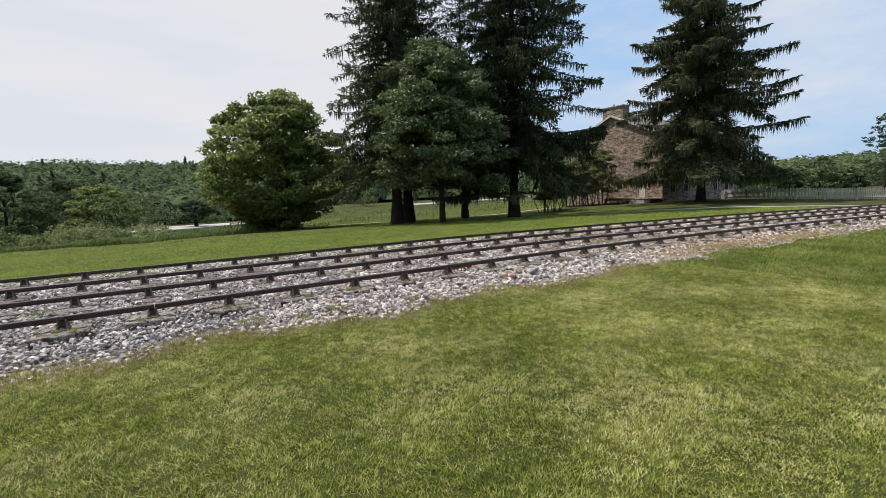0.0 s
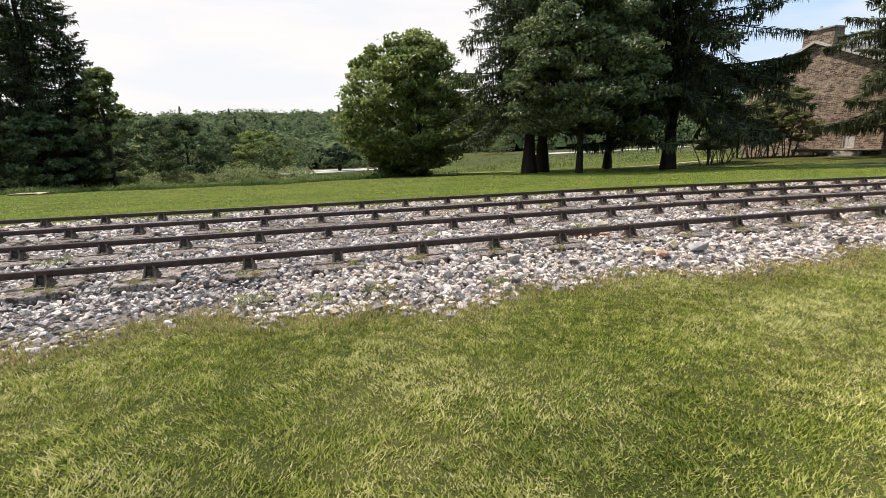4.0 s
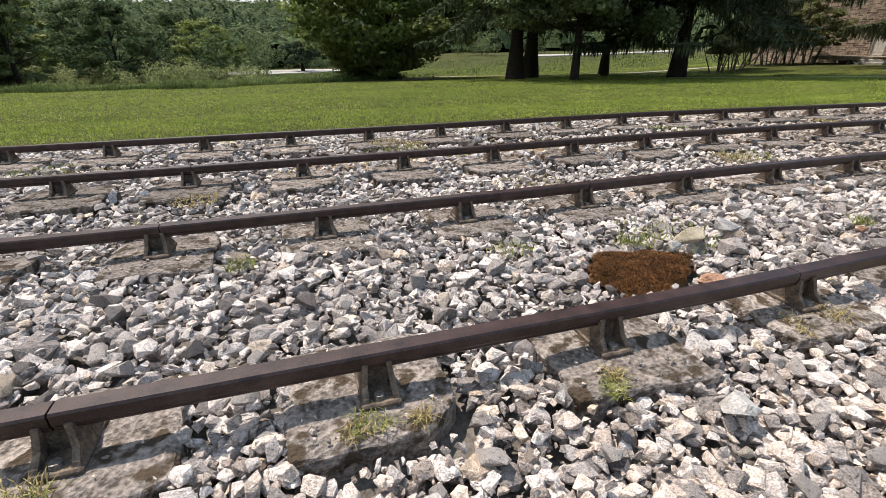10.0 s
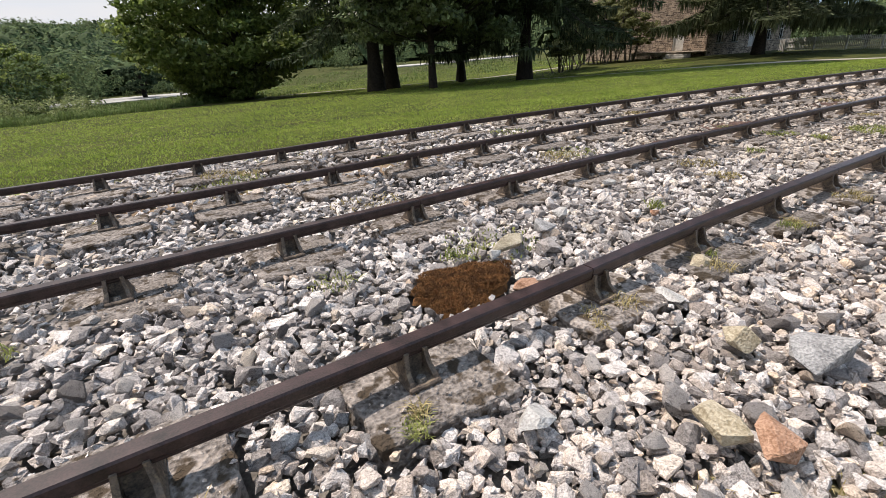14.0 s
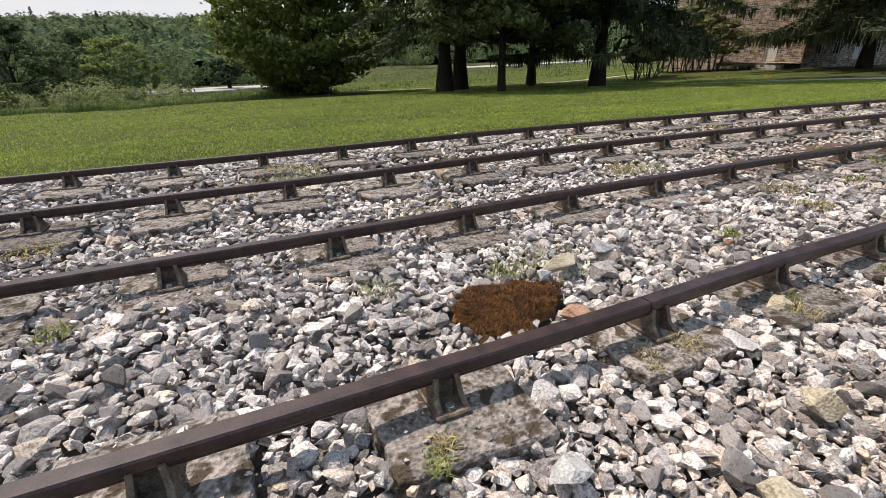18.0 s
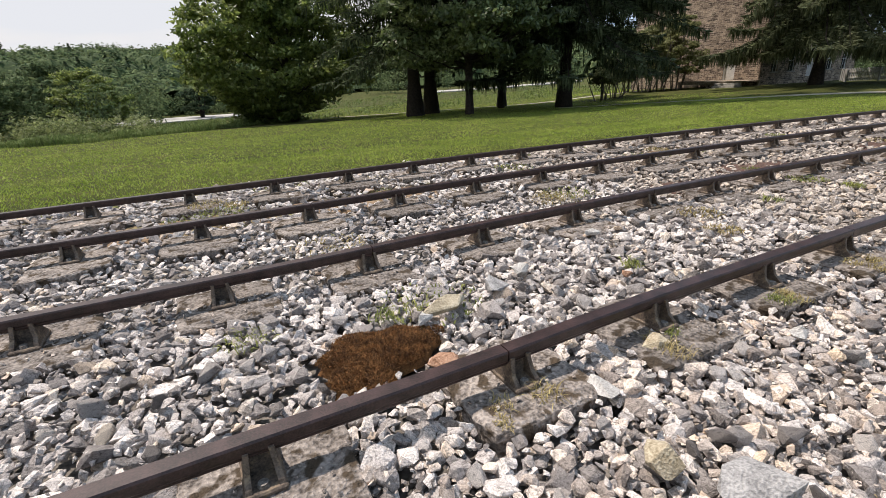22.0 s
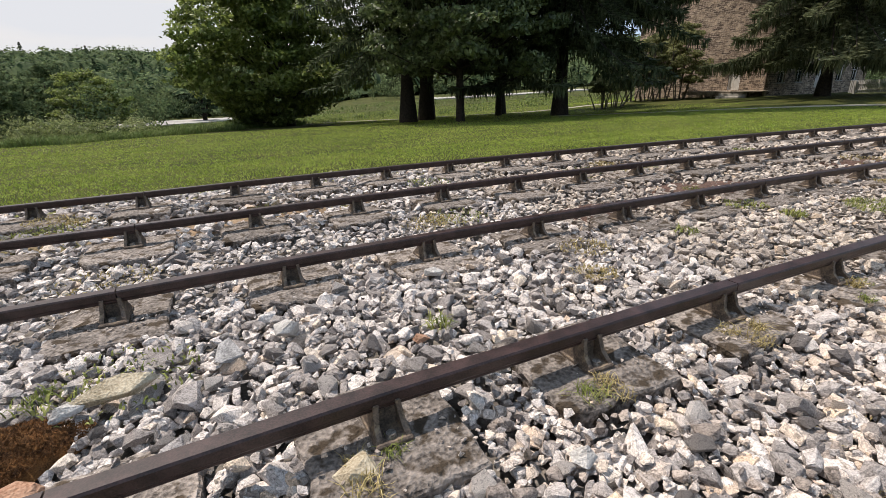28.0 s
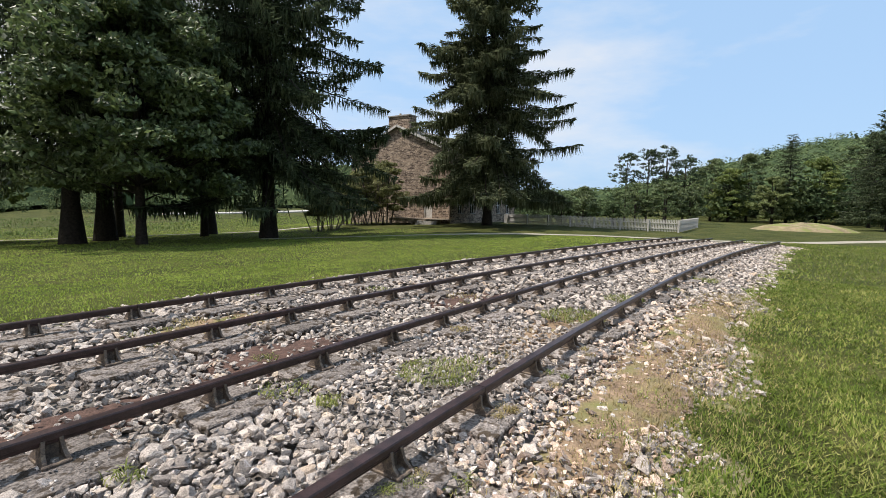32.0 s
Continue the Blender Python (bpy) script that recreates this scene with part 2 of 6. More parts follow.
def grass_mat(name, stops, patch):
    """Blades of mixed colour; broad patches lean to straw."""
    m = mat(name, (0.80, 0.82, 0.80), (1.15, 1.12, 1.15), 0.9, 0.7, 0.0, 5.0, leaf=0.3, spec=0.12)
    n, l = m.node_tree.nodes, m.node_tree.links
    b = n["Principled BSDF"]
    old = b.inputs["Base Color"].links[0].from_socket
    r = n.new("ShaderNodeValToRGB")
    e = r.color_ramp.elements
    e[0].position, e[0].color = stops[0][0], (*stops[0][1], 1)
    e[1].position, e[1].color = stops[-1][0], (*stops[-1][1], 1)
    for p, c in stops[1:-1]:
        e.new(p).color = (*c, 1)
    big = n.new("ShaderNodeTexNoise")
    big.inputs["Scale"].default_value, big.inputs["Detail"].default_value = 0.7, 4
    l.new(n.new("ShaderNodeTexCoord").outputs["Object"], big.inputs["Vector"])
    mr = n.new("ShaderNodeMapRange")
    mr.inputs["From Min"].default_value, mr.inputs["From Max"].default_value = 0.38, 0.66
    mr.inputs["To Min"].default_value, mr.inputs["To Max"].default_value = 0.15 - patch, 0.15 + patch
    l.new(big.outputs["Fac"], mr.inputs["Value"])
    ad = n.new("ShaderNodeMath")
    ad.operation = "MULTIPLY_ADD"
    ad.inputs[1].default_value = 0.85
    tufts = n.new("ShaderNodeTexNoise")
    tufts.inputs["Scale"].default_value, tufts.inputs["Detail"].default_value = 11.0, 4
    l.new(n.new("ShaderNodeTexCoord").outputs["Object"], tufts.inputs["Vector"])
    tr2 = n.new("ShaderNodeMapRange")
    tr2.inputs["From Min"].default_value, tr2.inputs["From Max"].default_value = 0.35, 0.65
    tr2.inputs["To Min"].default_value, tr2.inputs["To Max"].default_value = -0.20, 0.20
    l.new(tufts.outputs["Fac"], tr2.inputs["Value"])
    both = n.new("ShaderNodeMath")
    l.new(mr.outputs["Result"], both.inputs[0]), l.new(tr2.outputs["Result"], both.inputs[1])
    l.new(n.new("ShaderNodeNewGeometry").outputs["Random Per Island"], ad.inputs[0]), l.new(both.outputs[0], ad.inputs[2])
    l.new(ad.outputs[0], r.inputs["Fac"])
    mx = n.new("ShaderNodeMix")
    mx.data_type, mx.blend_type = "RGBA", "MULTIPLY"
    mx.inputs["Factor"].default_value = 1.0
    l.new(old, mx.inputs["A"]), l.new(r.outputs["Color"], mx.inputs["B"])
    for node in n:
        if node.type in ("BSDF_PRINCIPLED", "BSDF_TRANSLUCENT"):
            l.new(mx.outputs["Result"], node.inputs["Base Color" if node.type == "BSDF_PRINCIPLED" else "Color"])
    return m


M_GRASS = grass_mat("mown_grass_blades", ((0.0, (0.060, 0.092, 0.010)), (0.22, (0.145, 0.195, 0.024)), (0.5, (0.265, 0.305, 0.058)), (0.8, (0.405, 0.402, 0.135)), (1.0, (0.58, 0.545, 0.27))), 0.20)
M_GRASS_R = grass_mat("green_verge_blades", ((0.0, (0.052, 0.092, 0.012)), (0.3, (0.104, 0.158, 0.023)), (0.65, (0.172, 0.222, 0.042)), (1.0, (0.36, 0.35, 0.12))), 0.14)
M_GRASS_FAR = grass_mat("far_lawn_blades", ((0.0, (0.135, 0.215, 0.026)), (0.5, (0.235, 0.330, 0.050)), (1.0, (0.36, 0.415, 0.095))), 0.15)
M_WEED = mat("weed_leaves", (0.12, 0.155, 0.035), (0.30, 0.31, 0.10), 5, 0.7, 0.0, 20, vary="island", amount=0.45, leaf=0.35)
M_DRY = mat("dry_grass", (0.22, 0.17, 0.07), (0.40, 0.33, 0.16), 5, 0.8, 0.0, 20, vary="island", amount=0.4, leaf=0.2)
M_LAWN = mat("lawn", (0.026, 0.034, 0.009), (0.072, 0.080, 0.022), 0.5, 0.95, 0.9, 70, spots=((0.085, 0.080, 0.028), 0.8, 0.50, 0.75), bump_dist=0.04, spec=0.1)
M_MEADOW = mat("meadow_plants", (0.07, 0.12, 0.03), (0.17, 0.21, 0.07), 0.6, 0.9, 0.0, 6, vary="island", amount=0.45, leaf=0.25)
M_LEAF = mat("maple_leaves", (0.060, 0.095, 0.036), (0.165, 0.205, 0.085), 0.5, 0.5, 0.0, 8, vary="island", amount=0.6, leaf=0.32, spec=0.4)
M_LEAF_P = mat("pale_green_leaves", (0.13, 0.175, 0.062), (0.30, 0.335, 0.145), 0.4, 0.5, 0.0, 8, vary="island", amount=0.5, leaf=0.5, spec=0.35)
M_LEAF_Y = mat("yellow_green_leaves", (0.090, 0.140, 0.034), (0.250, 0.292, 0.090), 0.4, 0.45, 0.0, 8, vary="island", amount=0.5, leaf=0.5, spec=0.35)
M_NEEDLE = mat("spruce_needles", (0.042, 0.062, 0.034), (0.112, 0.138, 0.072), 0.6, 0.7, 0.0, 9, vary="island", amount=0.5, leaf=0.4, spec=0.15)
M_NEEDLE_B = mat("bronze_green_needles", (0.056, 0.073, 0.040), (0.155, 0.172, 0.092), 0.6, 0.7, 0.0, 9, vary="island", amount=0.45, leaf=0.42, spec=0.15)
# leaf green shifted towards blue, distance haze put into the colour
M_FAR = mat("far_woods_hazed_leaves", (0.050, 0.084, 0.040), (0.150, 0.188, 0.088), 0.05, 0.9, 0.0, 1.2, vary="island", amount=0.5, leaf=0.33, spec=0.08)
M_FARC = mat("far_conifer_needles", (0.036, 0.060, 0.034), (0.080, 0.108, 0.058), 0.05, 0.9, 0.0, 1.2, vary="island", amount=0.5, leaf=0.2, spec=0.08)
M_BARK = mat("dark_bark", (0.012, 0.010, 0.008), (0.045, 0.036, 0.028), 9, 0.95, 0.9, 50, bump_dist=0.05)
M_TWIG = mat("grey_shrub_stems", (0.06, 0.05, 0.04), (0.17, 0.145, 0.12), 9, 0.9, 0.4, 50)
M_GRAVEL = mat("pale_gravel", (0.30, 0.29, 0.27), (0.44, 0.42, 0.395), 0.6, 0.95, 0.3, 12)
M_PATH = mat("worn_gravel_path", (0.24, 0.215, 0.165), (0.38, 0.345, 0.285), 1.2, 0.9, 0.3, 30)
M_DIRT = mat("bare_dirt", (0.13, 0.088, 0.055), (0.32, 0.225, 0.145), 5.0, 0.95, 0.9, 45, spots=((0.17, 0.17, 0.06), 2.2, 0.50, 0.66))
M_BANK = mat("bare_tan_bank", (0.14, 0.115, 0.062), (0.31, 0.245, 0.148), 1.5, 0.95, 0.9, 25, spots=((0.16, 0.18, 0.05), 0.8, 0.48, 0.62))
M_SOIL = mat("red_brown_soil", (0.045, 0.026, 0.020), (0.135, 0.080, 0.062), 14, 0.95, 1.0, 90)
M_WHITE = mat("weathered_white_paint", (0.50, 0.49, 0.47), (0.72, 0.71, 0.69), 3, 0.6, 0.15, 40)
# white paint greyed to hold the shade on the fence
M_PICKET = mat("shaded_white_paint", (0.34, 0.33, 0.31), (0.54, 0.52, 0.495), 3, 0.7, 0.15, 40)
M_SHRUB = mat("lilac_leaves", (0.13, 0.155, 0.06), (0.28, 0.28, 0.13), 2.0, 0.6, 0.0, 20, vary="island", amount=0.4, leaf=0.5)
M_TRIM = mat("grey_white_trim", (0.48, 0.46, 0.43), (0.66, 0.64, 0.60), 3, 0.6, 0.15, 40)
M_WOOD = mat("weathered_grey_boards", (0.16, 0.13, 0.10), (0.33, 0.28, 0.22), 4, 0.85, 0.4, 40)
M_ROOF = mat("grey_wood_shingles", (0.12, 0.11, 0.10), (0.26, 0.24, 0.22), 2.5, 0.9, 0.6, 20)
M_STEP = mat("grey_step_stone", (0.24, 0.23, 0.21), (0.42, 0.40, 0.37), 4, 0.9, 0.5, 40)
M_GLASS = bpy.data.materials.new("window_glass")
M_GLASS.use_nodes = True
M_GLASS.node_tree.nodes["Principled BSDF"].inputs["Base Color"].default_value = (0.02, 0.025, 0.03, 1)
M_GLASS.node_tree.nodes["Principled BSDF"].inputs["Roughness"].default_value = 0.05


M_VERGE = mat("dry_verge_soil", (0.13, 0.115, 0.060), (0.29, 0.25, 0.145), 7, 0.95, 0.9, 70, spots=((0.17, 0.19, 0.06), 3.0, 0.45, 0.60))


def masonry():
    """Coursed rubble sandstone, tan to reddish brown, with pale joints."""
    m = mat("coursed_sandstone", (0.125, 0.100, 0.085), (0.360, 0.295, 0.245), 2.2, 0.92, 0.8, 9)
    n, l = m.node_tree.nodes, m.node_tree.links
    b = n["Principled BSDF"]
    old = b.inputs["Base Color"].links[0].from_socket
    co = n.new("ShaderNodeTexCoord").outputs["Object"]
    sep, comb, add = n.new("ShaderNodeSeparateXYZ"), n.new("ShaderNodeCombineXYZ"), n.new("ShaderNodeMath")
    l.new(co, sep.inputs[0]), l.new(sep.outputs["X"], add.inputs[0]), l.new(sep.outputs["Y"], add.inputs[1])
    l.new(add.outputs[0], comb.inputs["X"]), l.new(sep.outputs["Z"], comb.inputs["Y"])
    br = n.new("ShaderNodeTexBrick")
    br.inputs["Scale"].default_value, br.inputs["Brick Width"].default_value, br.inputs["Row Height"].default_value = 1.0, 0.46, 0.16
    br.inputs["Mortar Size"].default_value, br.inputs["Bias"].default_value = 0.018, 0.0
    br.inputs["Color1"].default_value, br.inputs["Color2"].default_value, br.inputs["Mortar"].default_value = (0.40, 0.36, 0.34, 1), (1.55, 1.46, 1.30, 1), (1.5, 1.5, 1.45, 1)
    wob = n.new("ShaderNodeTexNoise")
    wob.inputs["Scale"].default_value = 2.2
    warp = n.new("ShaderNodeVectorMath")
    warp.operation = "MULTIPLY_ADD"
    warp.inputs[1].default_value = (0.35, 0.22, 0.0)
    l.new(co, wob.inputs["Vector"]), l.new(wob.outputs["Color"], warp.inputs[0]), l.new(comb.outputs[0], warp.inputs[2])
    l.new(warp.outputs[0], br.inputs["Vector"])
    mx = n.new("ShaderNodeMix")
    mx.data_type, mx.blend_type = "RGBA", "MULTIPLY"
    mx.inputs["Factor"].default_value = 1.0
    l.new(old, mx.inputs["A"]), l.new(br.outputs["Color"], mx.inputs["B"]), l.new(mx.outputs["Result"], b.inputs["Base Color"])
    return m


M_MASONRY = masonry()

# ---- builders ----
RNG = np.random.default_rng(7)


def mesh_from(name, verts, faces, material, smooth=False):
    """A mesh from numpy arrays: verts (n, 3), faces (m, 3) or (m, 4)."""
    me = bpy.data.meshes.new(name)
    verts, faces = np.asarray(verts, np.float32), np.asarray(faces, np.int32)
    k = faces.shape[1]
    me.vertices.add(len(verts)), me.loops.add(faces.size), me.polygons.add(len(faces))
    me.vertices.foreach_set("co", verts.ravel())
    me.loops.foreach_set("vertex_index", faces.ravel())
    me.polygons.foreach_set("loop_start", np.arange(0, faces.size, k, dtype=np.int32))
    me.polygons.foreach_set("use_smooth", np.full(len(faces), smooth))
    me.materials.append(material)
    me.update()
    me.validate()
    return me


def part(name, data, parent=None, material=None, label="", smooth=False):
    """Links a mesh or a bmesh as one object under a thing or a part."""
    if isinstance(data, bmesh.types.BMesh):
        me = bpy.data.meshes.new(name)
        if smooth:
            for f in data.faces:
                f.smooth = True
        data.to_mesh(me)
        data.free()
        me.materials.append(material)
        data = me
    ob = new(name, data)
    if parent is not None:
        ob.parent = parent
    if label:
        ob["label"] = label
    return ob


def thing(name, at, label, category, group="", kind=""):
    ob = new(name)
    ob.matrix_basis = at
    ob.empty_display_size = 0.1
    return tagged(ob, label, category, group, kind)


def box(bm, x0, x1, y0, y1, z0, z1, bevel=0.0, m=None):
    geo = bmesh.ops.create_cube(bm, size=1.0)
    bmesh.ops.transform(bm, verts=geo["verts"], matrix=Matrix.Translation(((x0 + x1) / 2, (y0 + y1) / 2, (z0 + z1) / 2)) @ Matrix.Diagonal((x1 - x0, y1 - y0, z1 - z0, 1)))
    if bevel:
        edges = list({e for v in geo["verts"] for e in v.link_edges})
        r = bmesh.ops.bevel(bm, geom=edges, offset=bevel, segments=1, affect="EDGES")
        vs = list({v for f in r["faces"] for v in f.verts})
    else:
        vs = geo["verts"]
    if m is not None:
        bmesh.ops.transform(bm, verts=vs, matrix=m)
    return vs


def boxed(*args, **kw):
    bm = bmesh.new()
    box(bm, *args, **kw)
    return bm


def tube(points, radii, sides=8):
    """Vertices and quads of a tapered tube along points."""
    pts = np.asarray(points, float)
    d = np.gradient(pts, axis=0)
    d /= np.linalg.norm(d, axis=1)[:, None]
    ref = np.where(np.abs(d[:, 2:3]) > 0.8, np.array([[1.0, 0, 0]]), np.array([[0, 0, 1.0]]))
    u = np.cross(d, ref)
    u /= np.linalg.norm(u, axis=1)[:, None]
    v = np.cross(d, u)
    a = np.linspace(0, 2 * np.pi, sides, endpoint=False)
    ring = np.cos(a)[None, :, None] * u[:, None] + np.sin(a)[None, :, None] * v[:, None]
    verts = (pts[:, None] + ring * np.asarray(radii)[:, None, None]).reshape(-1, 3)
    n = len(pts)
    i, j = np.meshgrid(np.arange(n - 1), np.arange(sides), indexing="ij")
    k = (j + 1) % sides
    quads = np.stack([i * sides + j, i * sides + k, (i + 1) * sides + k, (i + 1) * sides + j], -1).reshape(-1, 4)
    return verts, quads


def join(pieces):
    verts, faces, at = [], [], 0
    for v, f in pieces:
        verts.append(v), faces.append(np.asarray(f) + at)
        at += len(v)
    return np.concatenate(verts), np.concatenate(faces)


def curve_shift(x):
    """The tracks jog a little past x = 5 and bend away past x = 8."""
    x = np.asarray(x, float)
    t = np.clip((x - 4.9) / 1.5, 0, 1)
    return 0.04 * t * t * (3 - 2 * t) - 0.0035 * np.maximum(x - 8.0, 0.0) ** 2


def fall(x):
    """The line runs level, then falls gently towards its end."""
    return -0.0078 * np.clip(np.asarray(x, float) - 8.0, 0.0, 36.0)


def track_z(x, y):
    """Level of the sleepers' tops."""
    return 0.002 + fall(x) - 0.002 * (np.asarray(y, float) - 7.14)


def smooth_step(a, b, x):
    t = np.clip((np.asarray(x, float) - a) / (b - a), 0, 1)
    return t * t * (3 - 2 * t)


def ground_z(x, y):
    """Height of the land: lawn level by the tracks, falling beyond them, a valley and wooded hills."""
    x, y = np.asarray(x, float), np.asarray(y, float)
    z = -0.13 - 0.047 * np.clip(y - 14, 0, 120) * (1 - 0.55 * smooth_step(34, 46, x) * (1 - smooth_step(36, 60, y)))
    z = z + fall(x) * (1 - smooth_step(13, 26, y))
    r = np.hypot(x, y)
    az = np.degrees(np.arctan2(x, y))
    left = smooth_step(190, 420, r) * (1 - smooth_step(45, 60, az)) * 27
    right = smooth_step(105, 280, r) * smooth_step(74, 98, az) * 22 + smooth_step(190, 420, r) * smooth_step(50, 64, az) * 12
    rise = smooth_step(55, 150, r) * smooth_step(8, 20, az) * (1 - smooth_step(45, 60, az)) * 4.5 + smooth_step(55, 90, r) * (1 - smooth_step(6, 16, np.abs(az - 4))) * 0.9
    behind = smooth_step(120, 300, r) * smooth_step(100, 140, np.abs(az)) * 15
    return z + left + right + rise + behind + 0.03 * np.sin(x * 0.21 + 1) * np.sin(y * 0.17) * smooth_step(14, 30, r)


BED_NEAR, BED_FAR, TRACK_END = 5.85, 12.85, 37.0


def in_bed(x, y):
    """How far inside the ballast bed a point lies, in metres."""
    y = y - curve_shift(x)
    wob = 0.16 * np.sin(x * 1.7 + 0.6) + 0.10 * np.sin(x * 4.3) + 0.05 * np.sin(x * 9.1 + 2)
    return np.minimum(np.minimum(y - (BED_NEAR + wob + 0.5 * smooth_step(24, 34, x)), (BED_FAR + 0.7 * wob) - y), TRACK_END - 0.4 + 0.3 * wob - x)


# ---- the land ----
u = np.linspace(-1, 1, 241)
gx = 10 + np.sinh(u * 5.2) / np.sinh(5.2) * 900
gy = 14 + np.sinh(u * 5.2) / np.sinh(5.2) * 900
GX, GY = np.meshgrid(gx, gy, indexing="ij")
GZ = ground_z(GX, GY) - 0.14 * smooth_step(0.0, 0.35, in_bed(GX, GY))
n = len(u)
i, j = np.meshgrid(np.arange(n - 1), np.arange(n - 1), indexing="ij")
quads = np.stack([i * n + j, (i + 1) * n + j, (i + 1) * n + j + 1, i * n + j + 1], -1).reshape(-1, 4)
ground = tagged(new("ground", mesh_from("ground", np.stack([GX, GY, GZ], -1).reshape(-1, 3), quads, M_LAWN, True)), "mown green lawn falling gently to wooded hills", "lawn", kind="structure")

# bed under the ballast; shade of the gaps between stones is in its dark colour
bx = np.arange(-24, TRACK_END - 0.6, 0.5)
by = np.linspace(BED_NEAR + 0.12, BED_FAR - 0.12, 15)
BX, BY = np.meshgrid(bx, by, indexing="ij")
i, j = np.meshgrid(np.arange(len(bx) - 1), np.arange(len(by) - 1), indexing="ij")
k = len(by)
quads = np.stack([i * k + j, (i + 1) * k + j, (i + 1) * k + j + 1, i * k + j + 1], -1).reshape(-1, 4)
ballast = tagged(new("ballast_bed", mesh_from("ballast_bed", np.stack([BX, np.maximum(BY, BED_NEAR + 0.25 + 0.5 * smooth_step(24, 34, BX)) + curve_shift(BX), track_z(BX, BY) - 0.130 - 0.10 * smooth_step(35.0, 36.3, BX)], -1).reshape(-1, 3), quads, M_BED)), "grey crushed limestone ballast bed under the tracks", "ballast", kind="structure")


def strip(name, points, width, material, label, category, lift=0.02, step=1.5):
    """A flat way laid along the land through points, with a thin edge."""
    p = np.array(points, float)
    seg = np.r_[0, np.cumsum(np.hypot(*np.diff(p, axis=0).T))]
    s = np.linspace(0, seg[-1], max(2, int(seg[-1] / step)))
    c = np.stack([np.interp(s, seg, p[:, 0]), np.interp(s, seg, p[:, 1])], -1)
    d = np.gradient(c, axis=0)
    d /= np.linalg.norm(d, axis=1)[:, None]
    nrm = np.stack([-d[:, 1], d[:, 0]], -1)
    cols = []
    for o, dz in ((-0.5, -0.3), (-0.5, lift), (0.0, lift + 0.01), (0.5, lift), (0.5, -0.3)):
        q = c + nrm * o * width
        cols.append(np.c_[q, ground_z(q[:, 0], q[:, 1]) + dz])
    v = np.stack(cols, 1)
    a, b = np.meshgrid(np.arange(len(c) - 1), np.arange(4), indexing="ij")
    quads = np.stack([a * 5 + b, a * 5 + b + 1, (a + 1) * 5 + b + 1, (a + 1) * 5 + b], -1).reshape(-1, 4)
    return tagged(new(name, mesh_from(name, v.reshape(-1, 3), quads, material)), label, category, kind="structure")


strip("path", [(26, 31), (30.5, 26.8), (35, 23), (38.0, 19), (39.0, 12), (39.8, 7), (43, 3), (49, -1.5), (56, -6)], 1.4, M_PATH, "pale gravel footpath crossing the tracks", "path", 0.006)
strip("footpath", [(16, 54), (26, 50), (40, 44), (47, 38)], 1.2, M_PATH, "pale footpath behind the trees", "path")
strip("road", [(-6, 76), (3, 78.5), (9, 83), (14, 90), (19, 97)], 12.0, M_GRAVEL, "pale gravel road across the valley", "road", 0.15, 2)
strip("gravel_lot", [(48, 97), (56, 93), (64, 88), (76, 84)], 5.0, M_GRAVEL, "pale gravel parking lot behind the trees", "gravel lot", 0.2, 3)

# dry soil along both edges of the bed
for sgn, mid in ((1, BED_NEAR), (-1, BED_FAR)):
    vx = np.arange(-16, 36.4, 0.12)
    wob = 0.16 * np.sin(vx * 1.7 + 0.6) + 0.10 * np.sin(vx * 4.3) + 0.05 * np.sin(vx * 9.1 + 2)
    y0 = mid + (wob + 0.5 * smooth_step(24, 34, vx) if sgn > 0 else 0.7 * wob)
    cols = []
    for o, dz in ((-0.45, -0.05), (-0.22, -0.012), (0.1, -0.002), (0.45, -0.010), (0.75, -0.05)):
        yy = y0 + sgn * o + curve_shift(vx)
        z = ground_z(vx, yy) + dz + 0.008 * np.sin(vx * 7 + o * 9)
        cols.append(np.stack([vx, yy, z], -1))
    i, j = np.meshgrid(np.arange(len(vx) - 1), np.arange(4), indexing="ij")
    quads = np.stack([i * 5 + j, (i + 1) * 5 + j, (i + 1) * 5 + j + 1, i * 5 + j + 1], -1).reshape(-1, 4)
    tagged(new("verge", mesh_from("verge", np.stack(cols, 1).reshape(-1, 3), quads, M_VERGE, True)), "bare tan soil verge between lawn and ballast", "verge", kind="structure")

# ---- rails, chairs, stone sleepers ----
RAIL_Y = (7.155, 8.66, 10.13, 11.63)
CHAIR_X = (2.597, 2.547, 2.467, 2.377)
PITCH = 0.914
NUDGE = {0: 0.035, 1: 0.013, 2: -0.012, 3: 0.085, 4: 0.032, 5: 0.012, 6: -0.03}


def rail_piece(x0, x1, y):
    """One rolled edge rail: rounded head, narrower web, from joint to joint."""
    prof = [(-0.022, 0.090), (0.022, 0.090), (0.027, 0.096), (0.028, 0.106), (0.033, 0.114), (0.034, 0.148), (0.029, 0.156), (-0.029, 0.156), (-0.034, 0.148), (-0.033, 0.114), (-0.028, 0.106), (-0.027, 0.096)]
    xs = np.linspace(x0 + 0.003, x1 - 0.003, 7)
    v = np.array([[(x, y + float(curve_shift(x)) + py, float(track_z(x, y)) + pz) for py, pz in prof] for x in xs]).reshape(-1, 3)
    k = len(prof)
    a, b = np.meshgrid(np.arange(len(xs) - 1), np.arange(k), indexing="ij")
    c = (b + 1) % k
    quads = np.stack([a * k + b, (a + 1) * k + b, (a + 1) * k + c, a * k + c], -1).reshape(-1, 4)
    bm = bmesh.new()
    vs = [bm.verts.new(p) for p in v]
    for q in quads:
        bm.faces.new([vs[t] for t in q])
    bm.faces.new(vs[:k]), bm.faces.new(list(reversed(vs[-k:])))
    bmesh.ops.recalc_face_normals(bm, faces=bm.faces)
    return bm


